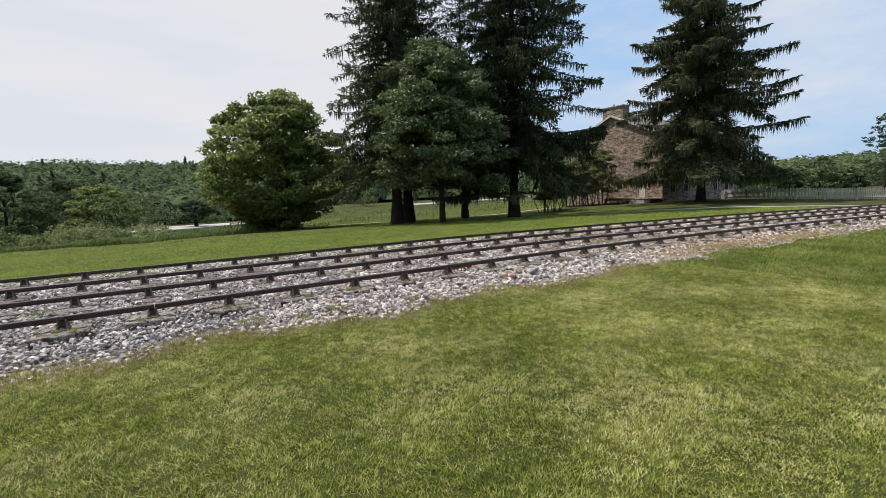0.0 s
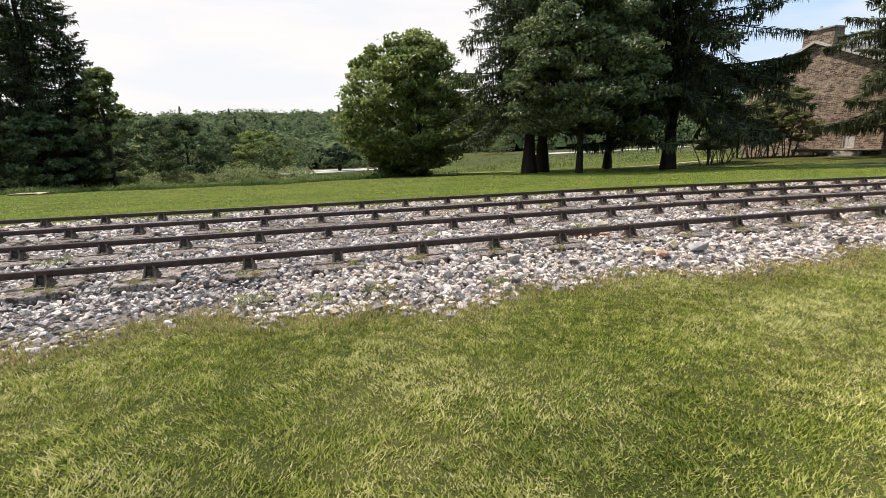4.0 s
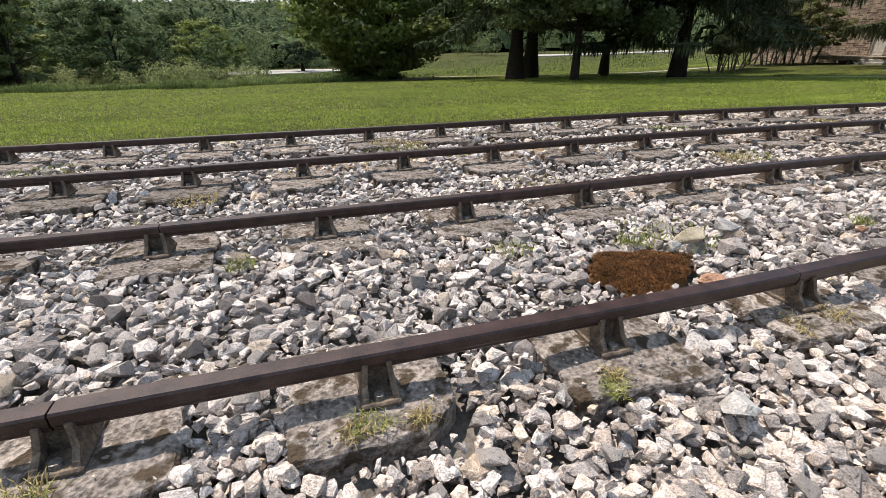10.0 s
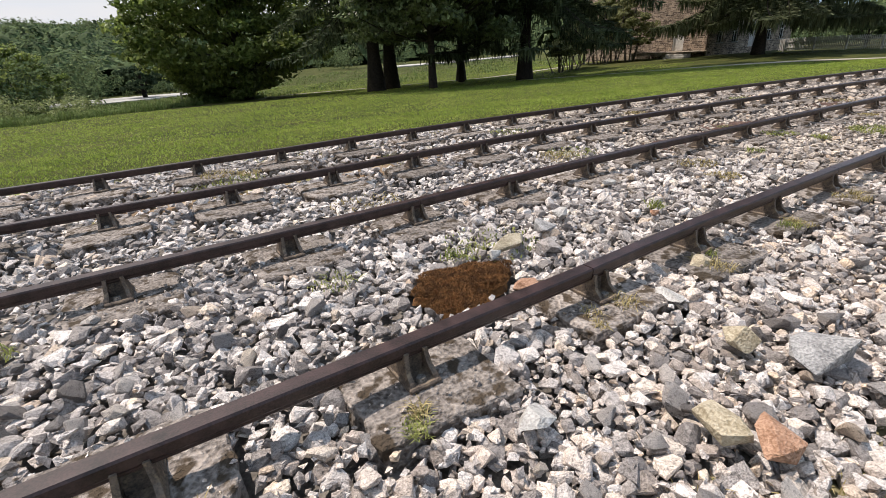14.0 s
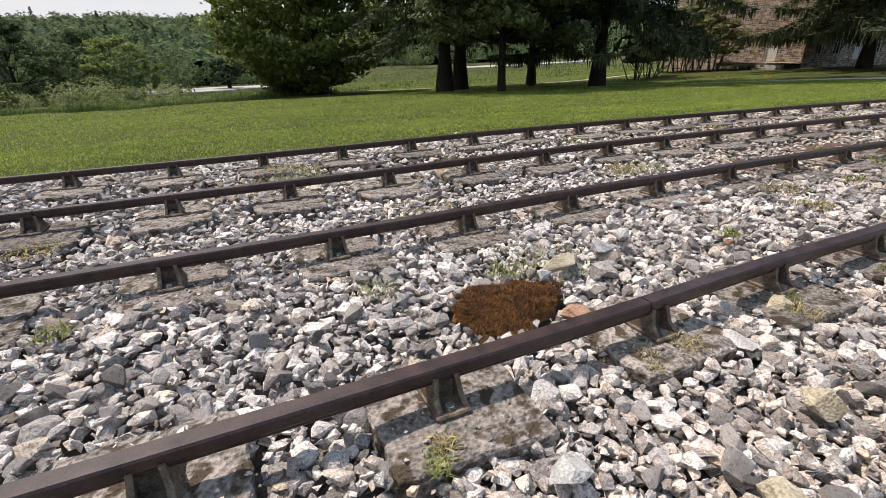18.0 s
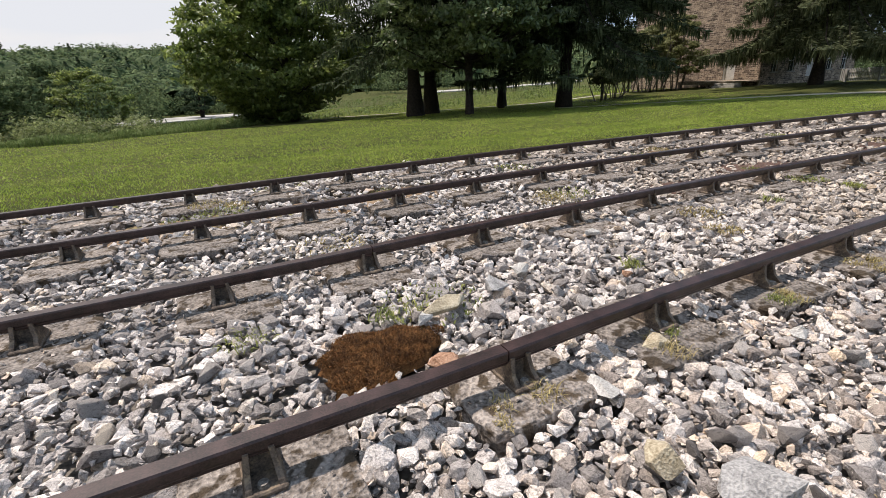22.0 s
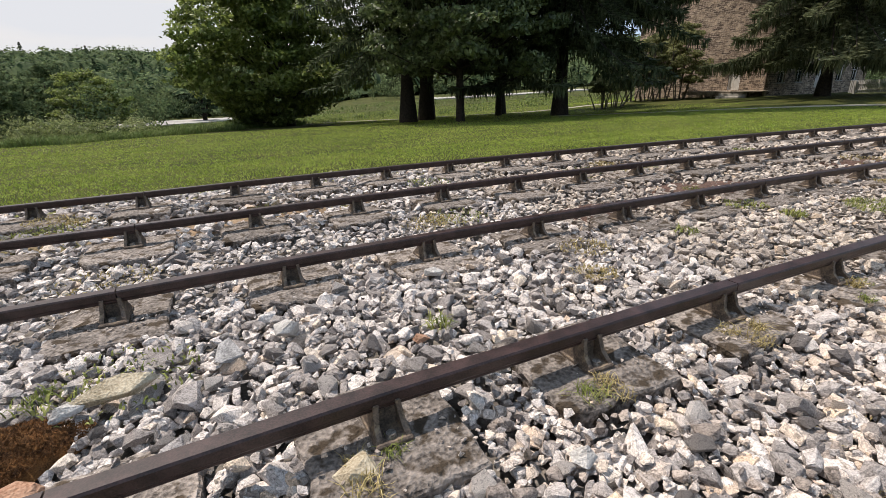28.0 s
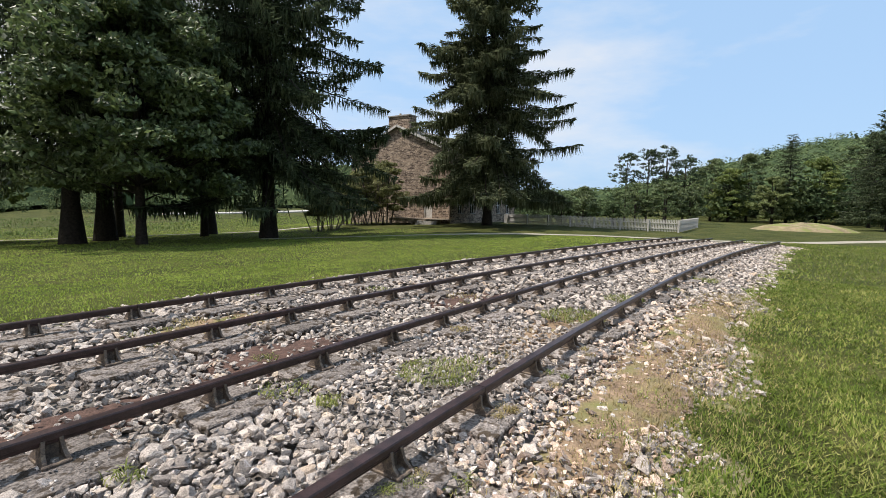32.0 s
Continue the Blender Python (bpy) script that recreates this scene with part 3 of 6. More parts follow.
for y, cx in zip(RAIL_Y, CHAIR_X):
    for k in range(-9, 13):
        x0 = cx + k * 3 * PITCH + 0.03
        if x0 > TRACK_END - 0.5:
            continue
        ob = part("rail", rail_piece(x0, min(x0 + 3 * PITCH, TRACK_END), y), None, M_RAIL)
        tagged(ob, "dark rusted iron edge rail on cast chairs", "rail", "rails of the two tracks")


def make_chair():
    """Cast-iron chair: base plate with bolt, two leaning cheeks that frame a recess, and a web under the rail."""
    t = thing("rail_chair", Matrix(), "rust-brown cast-iron rail chair bolted to stone", "rail chair", "rail chairs")
    part("base_plate", boxed(-0.066, 0.066, -0.108, 0.108, -0.008, 0.014, 0.006), t, M_CHAIR)
    for sx in (-1, 1):
        bm = bmesh.new()
        prof = [(-0.096, 0.012), (0.096, 0.012), (0.088, 0.026), (0.058, 0.052), (0.045, 0.094), (0.042, 0.120), (-0.042, 0.120), (-0.045, 0.094), (-0.058, 0.052), (-0.088, 0.026)]
        lo = [bm.verts.new((sx * (0.040 - 0.10 * (pz - 0.016)), py, pz)) for py, pz in prof]
        hi = [bm.verts.new((sx * (0.060 - 0.12 * (pz - 0.016)), py, pz)) for py, pz in prof]
        bm.faces.new(lo), bm.faces.new(hi)
        for q in range(10):
            bm.faces.new([lo[q], lo[(q + 1) % 10], hi[(q + 1) % 10], hi[q]])
        bmesh.ops.recalc_face_normals(bm, faces=bm.faces)
        part("cheek", bm, t, M_CHAIR)
    part("saddle", boxed(-0.036, 0.036, -0.014, 0.014, 0.012, 0.092), t, M_CHAIR)
    for sy in (-1, 1):
        bm = bmesh.new()
        bmesh.ops.create_cone(bm, cap_ends=True, segments=8, radius1=0.021, radius2=0.017, depth=0.018, matrix=Matrix.Translation((0.004 * sy, sy * 0.074, 0.020)))
        part("bolt", bm, t, M_BOLT)
    return t


def sleeper_mesh(seed):
    """A split sandstone slab: squared plan with broken edges and lost corners, flaked flat top, rough sheer sides."""
    r = random.Random(seed)
    bm = bmesh.new()
    N = 40
    w, d = r.uniform(0.27, 0.315), r.uniform(0.265, 0.295)
    cuts = [(r.choice((45, 135, 225, 315)) + r.uniform(-22, 22), r.uniform(0.86, 1.12)) for _ in range(2)]
    edge = []
    for q in range(N):
        t = 2 * math.pi * q / N
        c, s = math.cos(t), math.sin(t)
        e = 1.0 / max(abs(c), abs(s))
        x, y = w * c * e, d * s * e
        for ang, lim in cuts:
            ax, ay = math.cos(math.radians(ang)), math.sin(math.radians(ang))
            over = (x / w * ax + y / d * ay) - lim * 1.22
            if over > 0:
                x, y = x - over * ax * w, y - over * ay * d
        k = 1 + 0.045 * noise.noise(Vector((x * 7, y * 7, seed * 5.3))) - 0.03 * r.random() - (0.05 * r.random() if r.random() < 0.2 else 0)
        edge.append((x * k, y * k))
    rings = []
    for f, lift, amp in ((1.0, -0.014, 0.016), (0.97, -0.004, 0.014), (0.88, 0.0, 0.014), (0.74, -0.001, 0.013), (0.56, -0.001, 0.010), (0.40, -0.001, 0.005), (0.2, -0.001, 0.002)):
        rings.append([bm.verts.new((x * f, y * f, lift - 0.4 * amp * r.random() + amp * (round(3 * noise.noise(Vector((x * f * 6, y * f * 6, seed * 3.1)))) / 3 * 0.7 + 0.5 * noise.noise(Vector((x * f * 17, y * f * 17, seed)))))) for x, y in edge])
    side = [[bm.verts.new((x * r.uniform(0.965, 1.015), y * r.uniform(0.965, 1.015), z)) for x, y in edge] for z in (-0.045, -0.09)]
    low = [bm.verts.new((x * 1.02, y * 1.02, -0.24)) for x, y in edge]
    mid = bm.verts.new((0, 0, -0.002))
    walls = [low, side[1], side[0], rings[0]]
    for q in range(N):
        p = (q + 1) % N
        for o, n_ in zip(rings, rings[1:]):
            bm.faces.new([o[q], o[p], n_[p], n_[q]])
        bm.faces.new([rings[-1][q], rings[-1][p], mid])
        for o, n_ in zip(walls, walls[1:]):
            bm.faces.new([o[q], o[p], n_[p], n_[q]])
    bmesh.ops.recalc_face_normals(bm, faces=bm.faces)
    me = bpy.data.meshes.new("stone_sleeper")
    bm.to_mesh(me)
    bm.free()
    me.materials.append(M_SLEEPER)
    return me


SLEEPERS = [sleeper_mesh(s) for s in range(9)]
chair0 = make_chair()
SLAB_AT = []
first = True
for r, (y, cx) in enumerate(zip(RAIL_Y, CHAIR_X)):
    for k in range(-24, 38):
        x = cx + k * PITCH + (NUDGE.get(k, 0.0) if r == 0 else 0.0)
        if x > TRACK_END - 0.3 or (r > 1 and x < -16):
            continue
        yy = y + float(curve_shift(x))
        turn = math.degrees(math.atan(-0.0070 * max(x - 8, 0)))
        zz = float(track_z(x, y))
        at = pose(x, yy, zz, 0, 0.45 if x > 8 else 0.0, turn)
        if first:
            chair0.matrix_basis, first = at, False
        else:
            copy_thing(chair0, at)
        dy = RNG.uniform(-0.03, 0.03) if r == 0 else RNG.uniform(-0.10, -0.02)
        sl = tagged(new("stone_sleeper", SLEEPERS[int(RNG.integers(9))]), "brown-grey sandstone sleeper block with moss under a rail chair", "stone block", "stone sleepers")
        sl.matrix_basis = pose(x + RNG.uniform(-0.03, 0.03), yy + dy, zz - 0.002, 0, 0.45 if x > 8 else 0.0, turn + RNG.uniform(-2.5, 2.5) + (180 if RNG.random() < 0.5 else 0))
        SLAB_AT.append((x, yy, r))
SLAB_AT = np.array(SLAB_AT)

# ---- ballast stones ----
def stone_shapes(count, seed, k=14, worn=0.0):
    """Angular convex chips, each about one metre across, as (verts, tris)."""
    r = np.random.default_rng(seed)
    out = []
    for _ in range(count):
        p = r.normal(size=(k, 3))
        p /= np.linalg.norm(p, axis=1)[:, None]
        p = np.sign(p) * np.abs(p) ** 0.76 * r.uniform(0.44, 0.54, (k, 1)) * np.array([1.0, r.uniform(0.62, 0.95), r.uniform(0.30, 0.58)])
        if worn:
            p = np.concatenate([p + r.normal(0, worn, p.shape) for _ in range(3)])
        bm = bmesh.new()
        for q in p:
            bm.verts.new(q)
        bmesh.ops.convex_hull(bm, input=bm.verts)
        bmesh.ops.delete(bm, geom=[v for v in bm.verts if not v.link_faces], context="VERTS")
        bm.verts.ensure_lookup_table()
        bm.verts.index_update()
        out.append((np.array([v.co for v in bm.verts]), np.array([[v.index for v in f.verts] for f in bm.faces if len(f.verts) == 3])))
        bm.free()
    return out


SHAPES = stone_shapes(32, 3, 11, 0.075)
SHAPES_LOW = stone_shapes(12, 4, 10)
SHAPES_CHIP = stone_shapes(8, 5, 7)


def turns(n, rng, flat=1.0):
    """n rotation matrices: any heading, tilted by up to flat radians."""
    a, b, c = rng.uniform(0, 2 * np.pi, n), rng.normal(0, flat, n), rng.normal(0, flat, n)
    ca, sa_, cb, sb, cc, sc = np.cos(a), np.sin(a), np.cos(b), np.sin(b), np.cos(c), np.sin(c)
    z = np.zeros(n)
    o = np.ones(n)
    rz = np.stack([ca, -sa_, z, sa_, ca, z, z, z, o], -1).reshape(n, 3, 3)
    rx = np.stack([o, z, z, z, cb, -sb, z, sb, cb], -1).reshape(n, 3, 3)
    ry = np.stack([cc, z, sc, z, o, z, -sc, z, cc], -1).reshape(n, 3, 3)
    return rz @ rx @ ry


def scatter(shapes, at, size, rng, flat=0.5):
    """Joined copies of shapes at places, with sizes."""
    pick = rng.integers(len(shapes), size=len(at))
    R = turns(len(at), rng, flat)
    pieces = []
    for s, (v, f) in enumerate(shapes):
        w = np.flatnonzero(pick == s)
        if not len(w):
            continue
        V = np.einsum("nij,kj->nki", R[w], v) * size[w, None, None] + at[w, None, :]
        Fc = f[None] + (np.arange(len(w)) * len(v))[:, None, None]
        pieces.append((V.reshape(-1, 3), Fc.reshape(-1, f.shape[1])))
    return join(pieces)


def jittered(x0, x1, y0, y1, step, rng):
    xs, ys = np.meshgrid(np.arange(x0, x1, step), np.arange(y0, y1, step), indexing="ij")
    p = np.stack([xs, ys], -1).reshape(-1, 2)
    return p + rng.uniform(-0.5, 0.5, p.shape) * step


def off_slab(p, wide, front, back):
    """False where a point lies on the bare part of a sleeper's top."""
    ok = ((p[:, 0] - 4.99) / 0.31) ** 2 + ((p[:, 1] - 7.64) / 0.23) ** 2 > 1.0
    for x, y, r in SLAB_AT:
        shown = 0.62 + 0.38 * math.sin(x * 37.0 + y * 11.0)
        w, f, b = (wide, front, back) if r == 0 and x < 8.6 else (wide * (0.45 + 0.45 * shown), front * (0.55 + 0.45 * shown), back * 0.6)
        near = (np.abs(p[:, 0] - x) < w) & (p[:, 1] > y - f) & (p[:, 1] < y + b)
        ok &= ~near
    return ok


SOIL = ((12.2, 6.45, 1.7, 0.30, 0.50), (15.3, 6.35, 2.0, 0.3, 0.40), (10.9, 9.40, 0.75, 0.36, 0.80), (14.4, 9.5, 0.8, 0.30, 0.85), (11.3, 11.0, 0.9, 0.3, 0.75), (13.6, 7.7, 1.2, 0.3, 0.5), (6.0, 10.95, 1.2, 0.3, 0.6), (4.0, 11.0, 0.8, 0.3, 0.6), (2.2, 6.1, 0.7, 0.15, 0.5), (-0.3, 6.15, 1.6, 0.22, 0.65), (5.2, 5.95, 1.3, 0.14, 0.5), (9.25, 9.2, 0.5, 0.25, 0.7))


def bed_points(x0, x1, y0, y1, step, rng):
    p = jittered(x0, x1, y0, y1, step, rng)
    p[:, 1] += curve_shift(p[:, 0])
    p = p[in_bed(p[:, 0], p[:, 1]) > rng.normal(-0.02, 0.11, len(p))]
    return p[rng.random(len(p)) > bare(p[:, 0], p[:, 1] - curve_shift(p[:, 0]))]


def bare(x, y):
    """How much of the ballast is lost to soil, from 0 to 1."""
    out = np.zeros(len(x))
    for cx, cy, rx, ry, much in SOIL:
        out = np.maximum(out, much * np.exp(-(((x - cx) / rx) ** 2 + ((y - cy) / ry) ** 2) ** 2))
    return out


def ballast_layer(name, x0, x1, step, lo, hi, z, rng, y0=5.3, y1=13.3, flat=0.32, shapes=None, material=None):
    p = bed_points(x0, x1, y0, y1, step, rng)
    p = p[off_slab(p, 0.285, 0.285, 0.10)]
    size = rng.uniform(lo, hi, len(p)) * np.exp(rng.normal(0, 0.24, len(p)))
    yy = p[:, 1] - curve_shift(p[:, 0])
    rise = 0.012 * smooth_step(7.35, 7.6, yy) * (1 - smooth_step(8.2, 8.5, yy)) - 0.042 * (1 - smooth_step(6.7, 6.95, yy)) - 0.015
    inner = smooth_step(0.0, 0.55, in_bed(p[:, 0], p[:, 1]))
    level = (track_z(p[:, 0], p[:, 1]) + z + rise) * inner + (ground_z(p[:, 0], p[:, 1]) + 0.004 + 0.3 * (z + 0.03)) * (1 - inner)
    at = np.c_[p, level + rng.normal(0, 0.012, len(p))]
    v, f = scatter(shapes or SHAPES, at, size, rng, flat)
    ob = part(name, mesh_from(name, v, f, material or M_STONE), ballast)
    return tagged(ob, kind="stuff")


for x0, x1, y0, y1, sh in ((1.2, 8.6, 5.3, 8.6, SHAPES), (8.6, 10.2, 5.3, 8.6, SHAPES), (-2.5, 1.2, 5.3, 9.6, SHAPES_LOW), (1.2, 8.6, 8.6, 9.6, SHAPES_LOW), (8.6, 10.2, 8.6, 9.6, SHAPES_LOW), (10.2, 13.5, 5.3, 9.6, SHAPES_LOW)):
    ballast_layer("crushed_stone", x0, x1, 0.058, 0.042, 0.086, -0.044, np.random.default_rng(int(31 + x0 * 3 + y0)), y0, y1, shapes=sh, material=M_STONE_WORN if x0 > 8 else None)
    ballast_layer("crushed_stone", x0, x1, 0.092, 0.040, 0.086, -0.022, np.random.default_rng(int(61 + x0 * 3 + y0)), y0, y1, shapes=sh, material=M_STONE_WORN if x0 > 8 else None)
ballast_layer("crushed_stone", -2.5, 8.6, 0.070, 0.050, 0.105, -0.040, np.random.default_rng(17), 9.6, 13.3, shapes=SHAPES_LOW)
ballast_layer("crushed_stone", 8.6, 13.5, 0.070, 0.050, 0.105, -0.040, np.random.default_rng(24), 9.6, 13.3, shapes=SHAPES_LOW, material=M_STONE_WORN)
ballast_layer("stone_chips", 1.0, 13.5, 0.085, 0.02, 0.05, -0.005, np.random.default_rng(15), 5.6, 8.6, 0.8, SHAPES_CHIP)
ballast_layer("crushed_stone", 1.0, 10.5, 0.074, 0.034, 0.072, -0.018, np.random.default_rng(16), 5.6, 7.1, material=M_STONE_DUSTY)
ballast_layer("stone_chips", 9.0, 16.5, 0.080, 0.025, 0.07, -0.030, np.random.default_rng(18), 5.7, 7.05, 0.8, SHAPES_CHIP, M_STONE_TAN)
ballast_layer("stone_chips", 2.0, 9.6, 0.042, 0.024, 0.052, -0.030, np.random.default_rng(23), 5.8, 7.1, 0.6, SHAPES_CHIP, M_STONE_DUSTY)
ballast_layer("stone_chips", 9.0, 17.0, 0.10, 0.03, 0.10, -0.012, np.random.default_rng(22), 5.9, 7.05, 0.5, SHAPES_LOW, M_STONE_TAN)
ballast_layer("stone_chips", -1.0, 9.0, 0.070, 0.025, 0.06, -0.020, np.random.default_rng(19), 5.7, 8.6, 0.8, SHAPES_CHIP)
ballast_layer("crushed_stone", -16, -2.5, 0.115, 0.09, 0.15, -0.050, np.random.default_rng(13), shapes=SHAPES_LOW)
ballast_layer("crushed_stone", 13.5, 37.2, 0.105, 0.07, 0.14, -0.022, np.random.default_rng(14), shapes=SHAPES_LOW, material=M_STONE_WORN)

# crumbs of stone lying on the sleepers
rg = np.random.default_rng(27)
slabs = SLAB_AT[(SLAB_AT[:, 0] > 0) & (SLAB_AT[:, 0] < 14) & (SLAB_AT[:, 2] < 2)]
k = rg.integers(len(slabs), size=900)
p = slabs[k, :2] + np.stack([rg.uniform(-0.27, 0.27, 900), -np.abs(rg.normal(0, 0.14, 900)) - 0.02], -1)
at = np.c_[p, track_z(p[:, 0], p[:, 1]) + 0.004]
v, f = scatter(SHAPES_CHIP, at, rg.uniform(0.010, 0.034, 900), rg, 0.6)
tagged(part("stone_chips", mesh_from("stone_chips", v, f, M_STONE_DUSTY), ballast), kind="stuff")

# stones that can be told apart, by the near rail
STONE_MESHES = [mesh_from("stone", v, f, M_STONE_ONE) for v, f in SHAPES]
rg = np.random.default_rng(21)
p = bed_points(2.2, 9.0, 5.95, 8.5, 0.22, rg)
p = p[off_slab(p, 0.27, 0.28, 0.15) & (np.abs(p[:, 1] - 7.14) > 0.1)]
p = p[rg.permutation(len(p))[:285]]
for x, y in p:
    ob = part("stone", STONE_MESHES[int(rg.integers(32))], ballast)
    s = float(rg.choice([0.05, 0.06, 0.07, 0.08, 0.09, 0.11]))
    ob.matrix_basis = pose(x, y, float(track_z(x, y)) + (-0.006 if y > 7.2 else -0.045) + 0.1 * (s - 0.08), *rg.normal(0, 22, 2), rg.uniform(0, 360)) @ Matrix.Diagonal((s, s, s, 1))

# single stones of a colour or size of their own
def odd_stone(x, y, size, material, label, turn, squash=(1, 0.8, 0.6), z=0.0, shape=0):
    rr = random.Random(shape)
    bm = bmesh.new()
    for _ in range(12):
        d = Vector((rr.gauss(0, 1), rr.gauss(0, 1), rr.gauss(0, 1))).normalized() * rr.uniform(0.40, 0.54)
        for _ in range(3):
            e = d + Vector((rr.gauss(0, 1), rr.gauss(0, 1), rr.gauss(0, 1))) * 0.035
            bm.verts.new((e.x * squash[0] * size, e.y * squash[1] * size, e.z * squash[2] * size))
    bmesh.ops.convex_hull(bm, input=bm.verts)
    bmesh.ops.delete(bm, geom=[v for v in bm.verts if not v.link_faces], context="VERTS")
    ob = part("loose_stone", bm, None, material)
    ob.matrix_basis = pose(x, y, z + (float(track_z(x, y)) + (0.0 if y > 7.2 else -0.035) if y < 20 else 0.0) + size * squash[2] * 0.28, 0, 0, turn)
    return tagged(ob, label, "stone", "loose stones on the ballast")


M_PALE = mat("pale_limestone", (0.30, 0.285, 0.268), (0.58, 0.56, 0.535), 14, 0.9, 0.9, 110)
M_TAN = mat("tan_sandstone", (0.25, 0.205, 0.135), (0.52, 0.455, 0.345), 14, 0.9, 0.9, 110)
M_ORANGE = mat("rust_orange_stone", (0.24, 0.125, 0.075), (0.47, 0.29, 0.20), 14, 0.9, 0.9, 110)
M_GREY = mat("blue_grey_stone", (0.15, 0.148, 0.15), (0.40, 0.39, 0.385), 14, 0.9, 0.9, 110)
odd_stone(5.42, 7.79, 0.26, M_TAN, "large flat tan stone beside the moss", 12, (1, 0.5, 0.42), z=0.03, shape=1)
odd_stone(5.27, 7.74, 0.11, M_PALE, "small pale stone on the moss edge", 40, z=0.03, shape=2)
odd_stone(4.61, 6.71, 0.17, M_PALE, "chalk-white stone in the ballast", 20, (1, 0.75, 0.5), shape=3)
odd_stone(5.15, 6.23, 0.22, M_ORANGE, "rust-orange slab of stone", 30, (1, 0.6, 0.4), shape=4)
odd_stone(5.57, 6.56, 0.15, M_TAN, "rounded tan stone in the ballast", 70, (1, 0.9, 0.8), shape=5)
odd_stone(5.72, 6.34, 0.26, M_GREY, "large grey limestone lump", 15, (1, 0.9, 0.7), shape=6)
odd_stone(5.06, 6.36, 0.20, M_TAN, "dull tan stone in the ballast", 95, (1, 0.7, 0.6), shape=7)
odd_stone(5.20, 7.40, 0.19, M_ORANGE, "flat orange-tan stone by the rail", 10, (1, 0.6, 0.3), shape=8)
odd_stone(5.72, 6.95, 0.20, M_PALE, "flat pale stone on a sleeper edge", 35, (1, 0.8, 0.35), shape=9)
odd_stone(6.14, 7.05, 0.17, M_TAN, "pale tan stone lying on a sleeper", 15, (1, 0.9, 0.45), shape=10)
odd_stone(6.08, 8.01, 0.15, M_PALE, "white cubic stone between the rails", 15, (1, 0.8, 0.75), shape=11)
odd_stone(7.02, 8.36, 0.15, M_PALE, "squared white stone near a rail", 5, (1, 0.6, 0.5), shape=12)
odd_stone(5.83, 7.92, 0.19, M_GREY, "grey pointed stone between the rails", 60, (1, 0.8, 0.8), shape=13)
odd_stone(6.80, 6.78, 0.10, M_PALE, "small bright white stone on ballast", 0, shape=14)
odd_stone(6.62, 7.66, 0.09, M_ORANGE, "small yellow-tan stone between the rails", 0, shape=15)
odd_stone(3.55, 6.62, 0.22, M_PALE, "upright pale stone by a sleeper", 50, (1, 0.7, 0.8), shape=16)

# ---- soil showing through ----
for k, (cx, cy, rx, ry, much) in enumerate(SOIL[:8] + SOIL[-1:]):
    ang = np.linspace(0, 2 * np.pi, 32, endpoint=False)
    rings = []
    for f, lift in ((1.25, -0.13), (1.0, -0.090), (0.6, -0.070), (0.0, -0.064)):
        e = f * (1 + 0.12 * np.sin(3 * ang + k) + 0.08 * np.sin(7 * ang + 2 * k))
        X = cx + rx * e * np.cos(ang)
        Y = cy + ry * e * np.sin(ang) + curve_shift(X)
        rings.append(np.stack([X, Y, track_z(X, Y) + lift + (0.018 if k in (2, 3, 8) else 0.0) + 0.012 * np.sin(X * 17 + k) * np.sin(Y * 23)], -1))
    a_, b_ = np.meshgrid(np.arange(3), np.arange(32), indexing="ij")
    c_ = (b_ + 1) % 32
    ob = part("soil", mesh_from("soil", np.concatenate(rings), np.stack([a_ * 32 + b_, a_ * 32 + c_, (a_ + 1) * 32 + c_, (a_ + 1) * 32 + b_], -1).reshape(-1, 4), M_SOIL if k in (2, 3, 8) else M_DIRT, True), ballast)

# ---- moss patch ----
rg = np.random.default_rng(31)
n = 15000
a, q = rg.uniform(0, 2 * np.pi, n), np.sqrt(rg.uniform(0, 1, n))
edge = 1 + 0.16 * np.sin(3 * a + 1) + 0.10 * np.sin(7 * a)
mx_, my_ = 4.99 + 0.29 * q * edge * np.cos(a) + 0.06 * np.sin(a) * q, 7.64 + 0.22 * q * edge * np.sin(a)
mz_ = 0.022 + 0.045 * (1 - q ** 2)
hang, tall = rg.uniform(0, 2 * np.pi, n), rg.uniform(0.005, 0.014, n)
P = np.stack([mx_, my_, mz_], -1)
side = np.stack([np.cos(hang), np.sin(hang), np.zeros(n)], -1) * 0.003
tip = P + np.stack([rg.normal(0, 0.008, n), rg.normal(0, 0.008, n), tall], -1)
V = np.stack([P - side, P + side, tip], 1).reshape(-1, 3)
moss = thing("moss_patch", Matrix.Translation((0, 0, -0.028)), "rust-brown dry moss cushion between the rails", "moss")
cap_a = np.linspace(0, 2 * np.pi, 28, endpoint=False)
rings = []
for f in (1.0, 0.8, 0.55, 0.28, 0.0):
    e = (1 + 0.16 * np.sin(3 * cap_a + 1) + 0.10 * np.sin(7 * cap_a)) * f
    rings.append(np.stack([4.99 + 0.29 * e * np.cos(cap_a) + 0.06 * f * np.sin(cap_a), 7.64 + 0.22 * e * np.sin(cap_a), np.full(28, -0.03 if f == 1 else 0.020 + 0.045 * (1 - f * f))], -1))
a_, b_ = np.meshgrid(np.arange(4), np.arange(28), indexing="ij")
c_ = (b_ + 1) % 28
part("cushion", mesh_from("cushion", np.concatenate(rings), np.stack([a_ * 28 + b_, a_ * 28 + c_, (a_ + 1) * 28 + c_, (a_ + 1) * 28 + b_], -1).reshape(-1, 4), M_MOSS, True), moss)
tagged(part("moss_fuzz", mesh_from("moss_fuzz", V, np.arange(3 * n).reshape(-1, 3), M_MOSS), moss), kind="stuff")


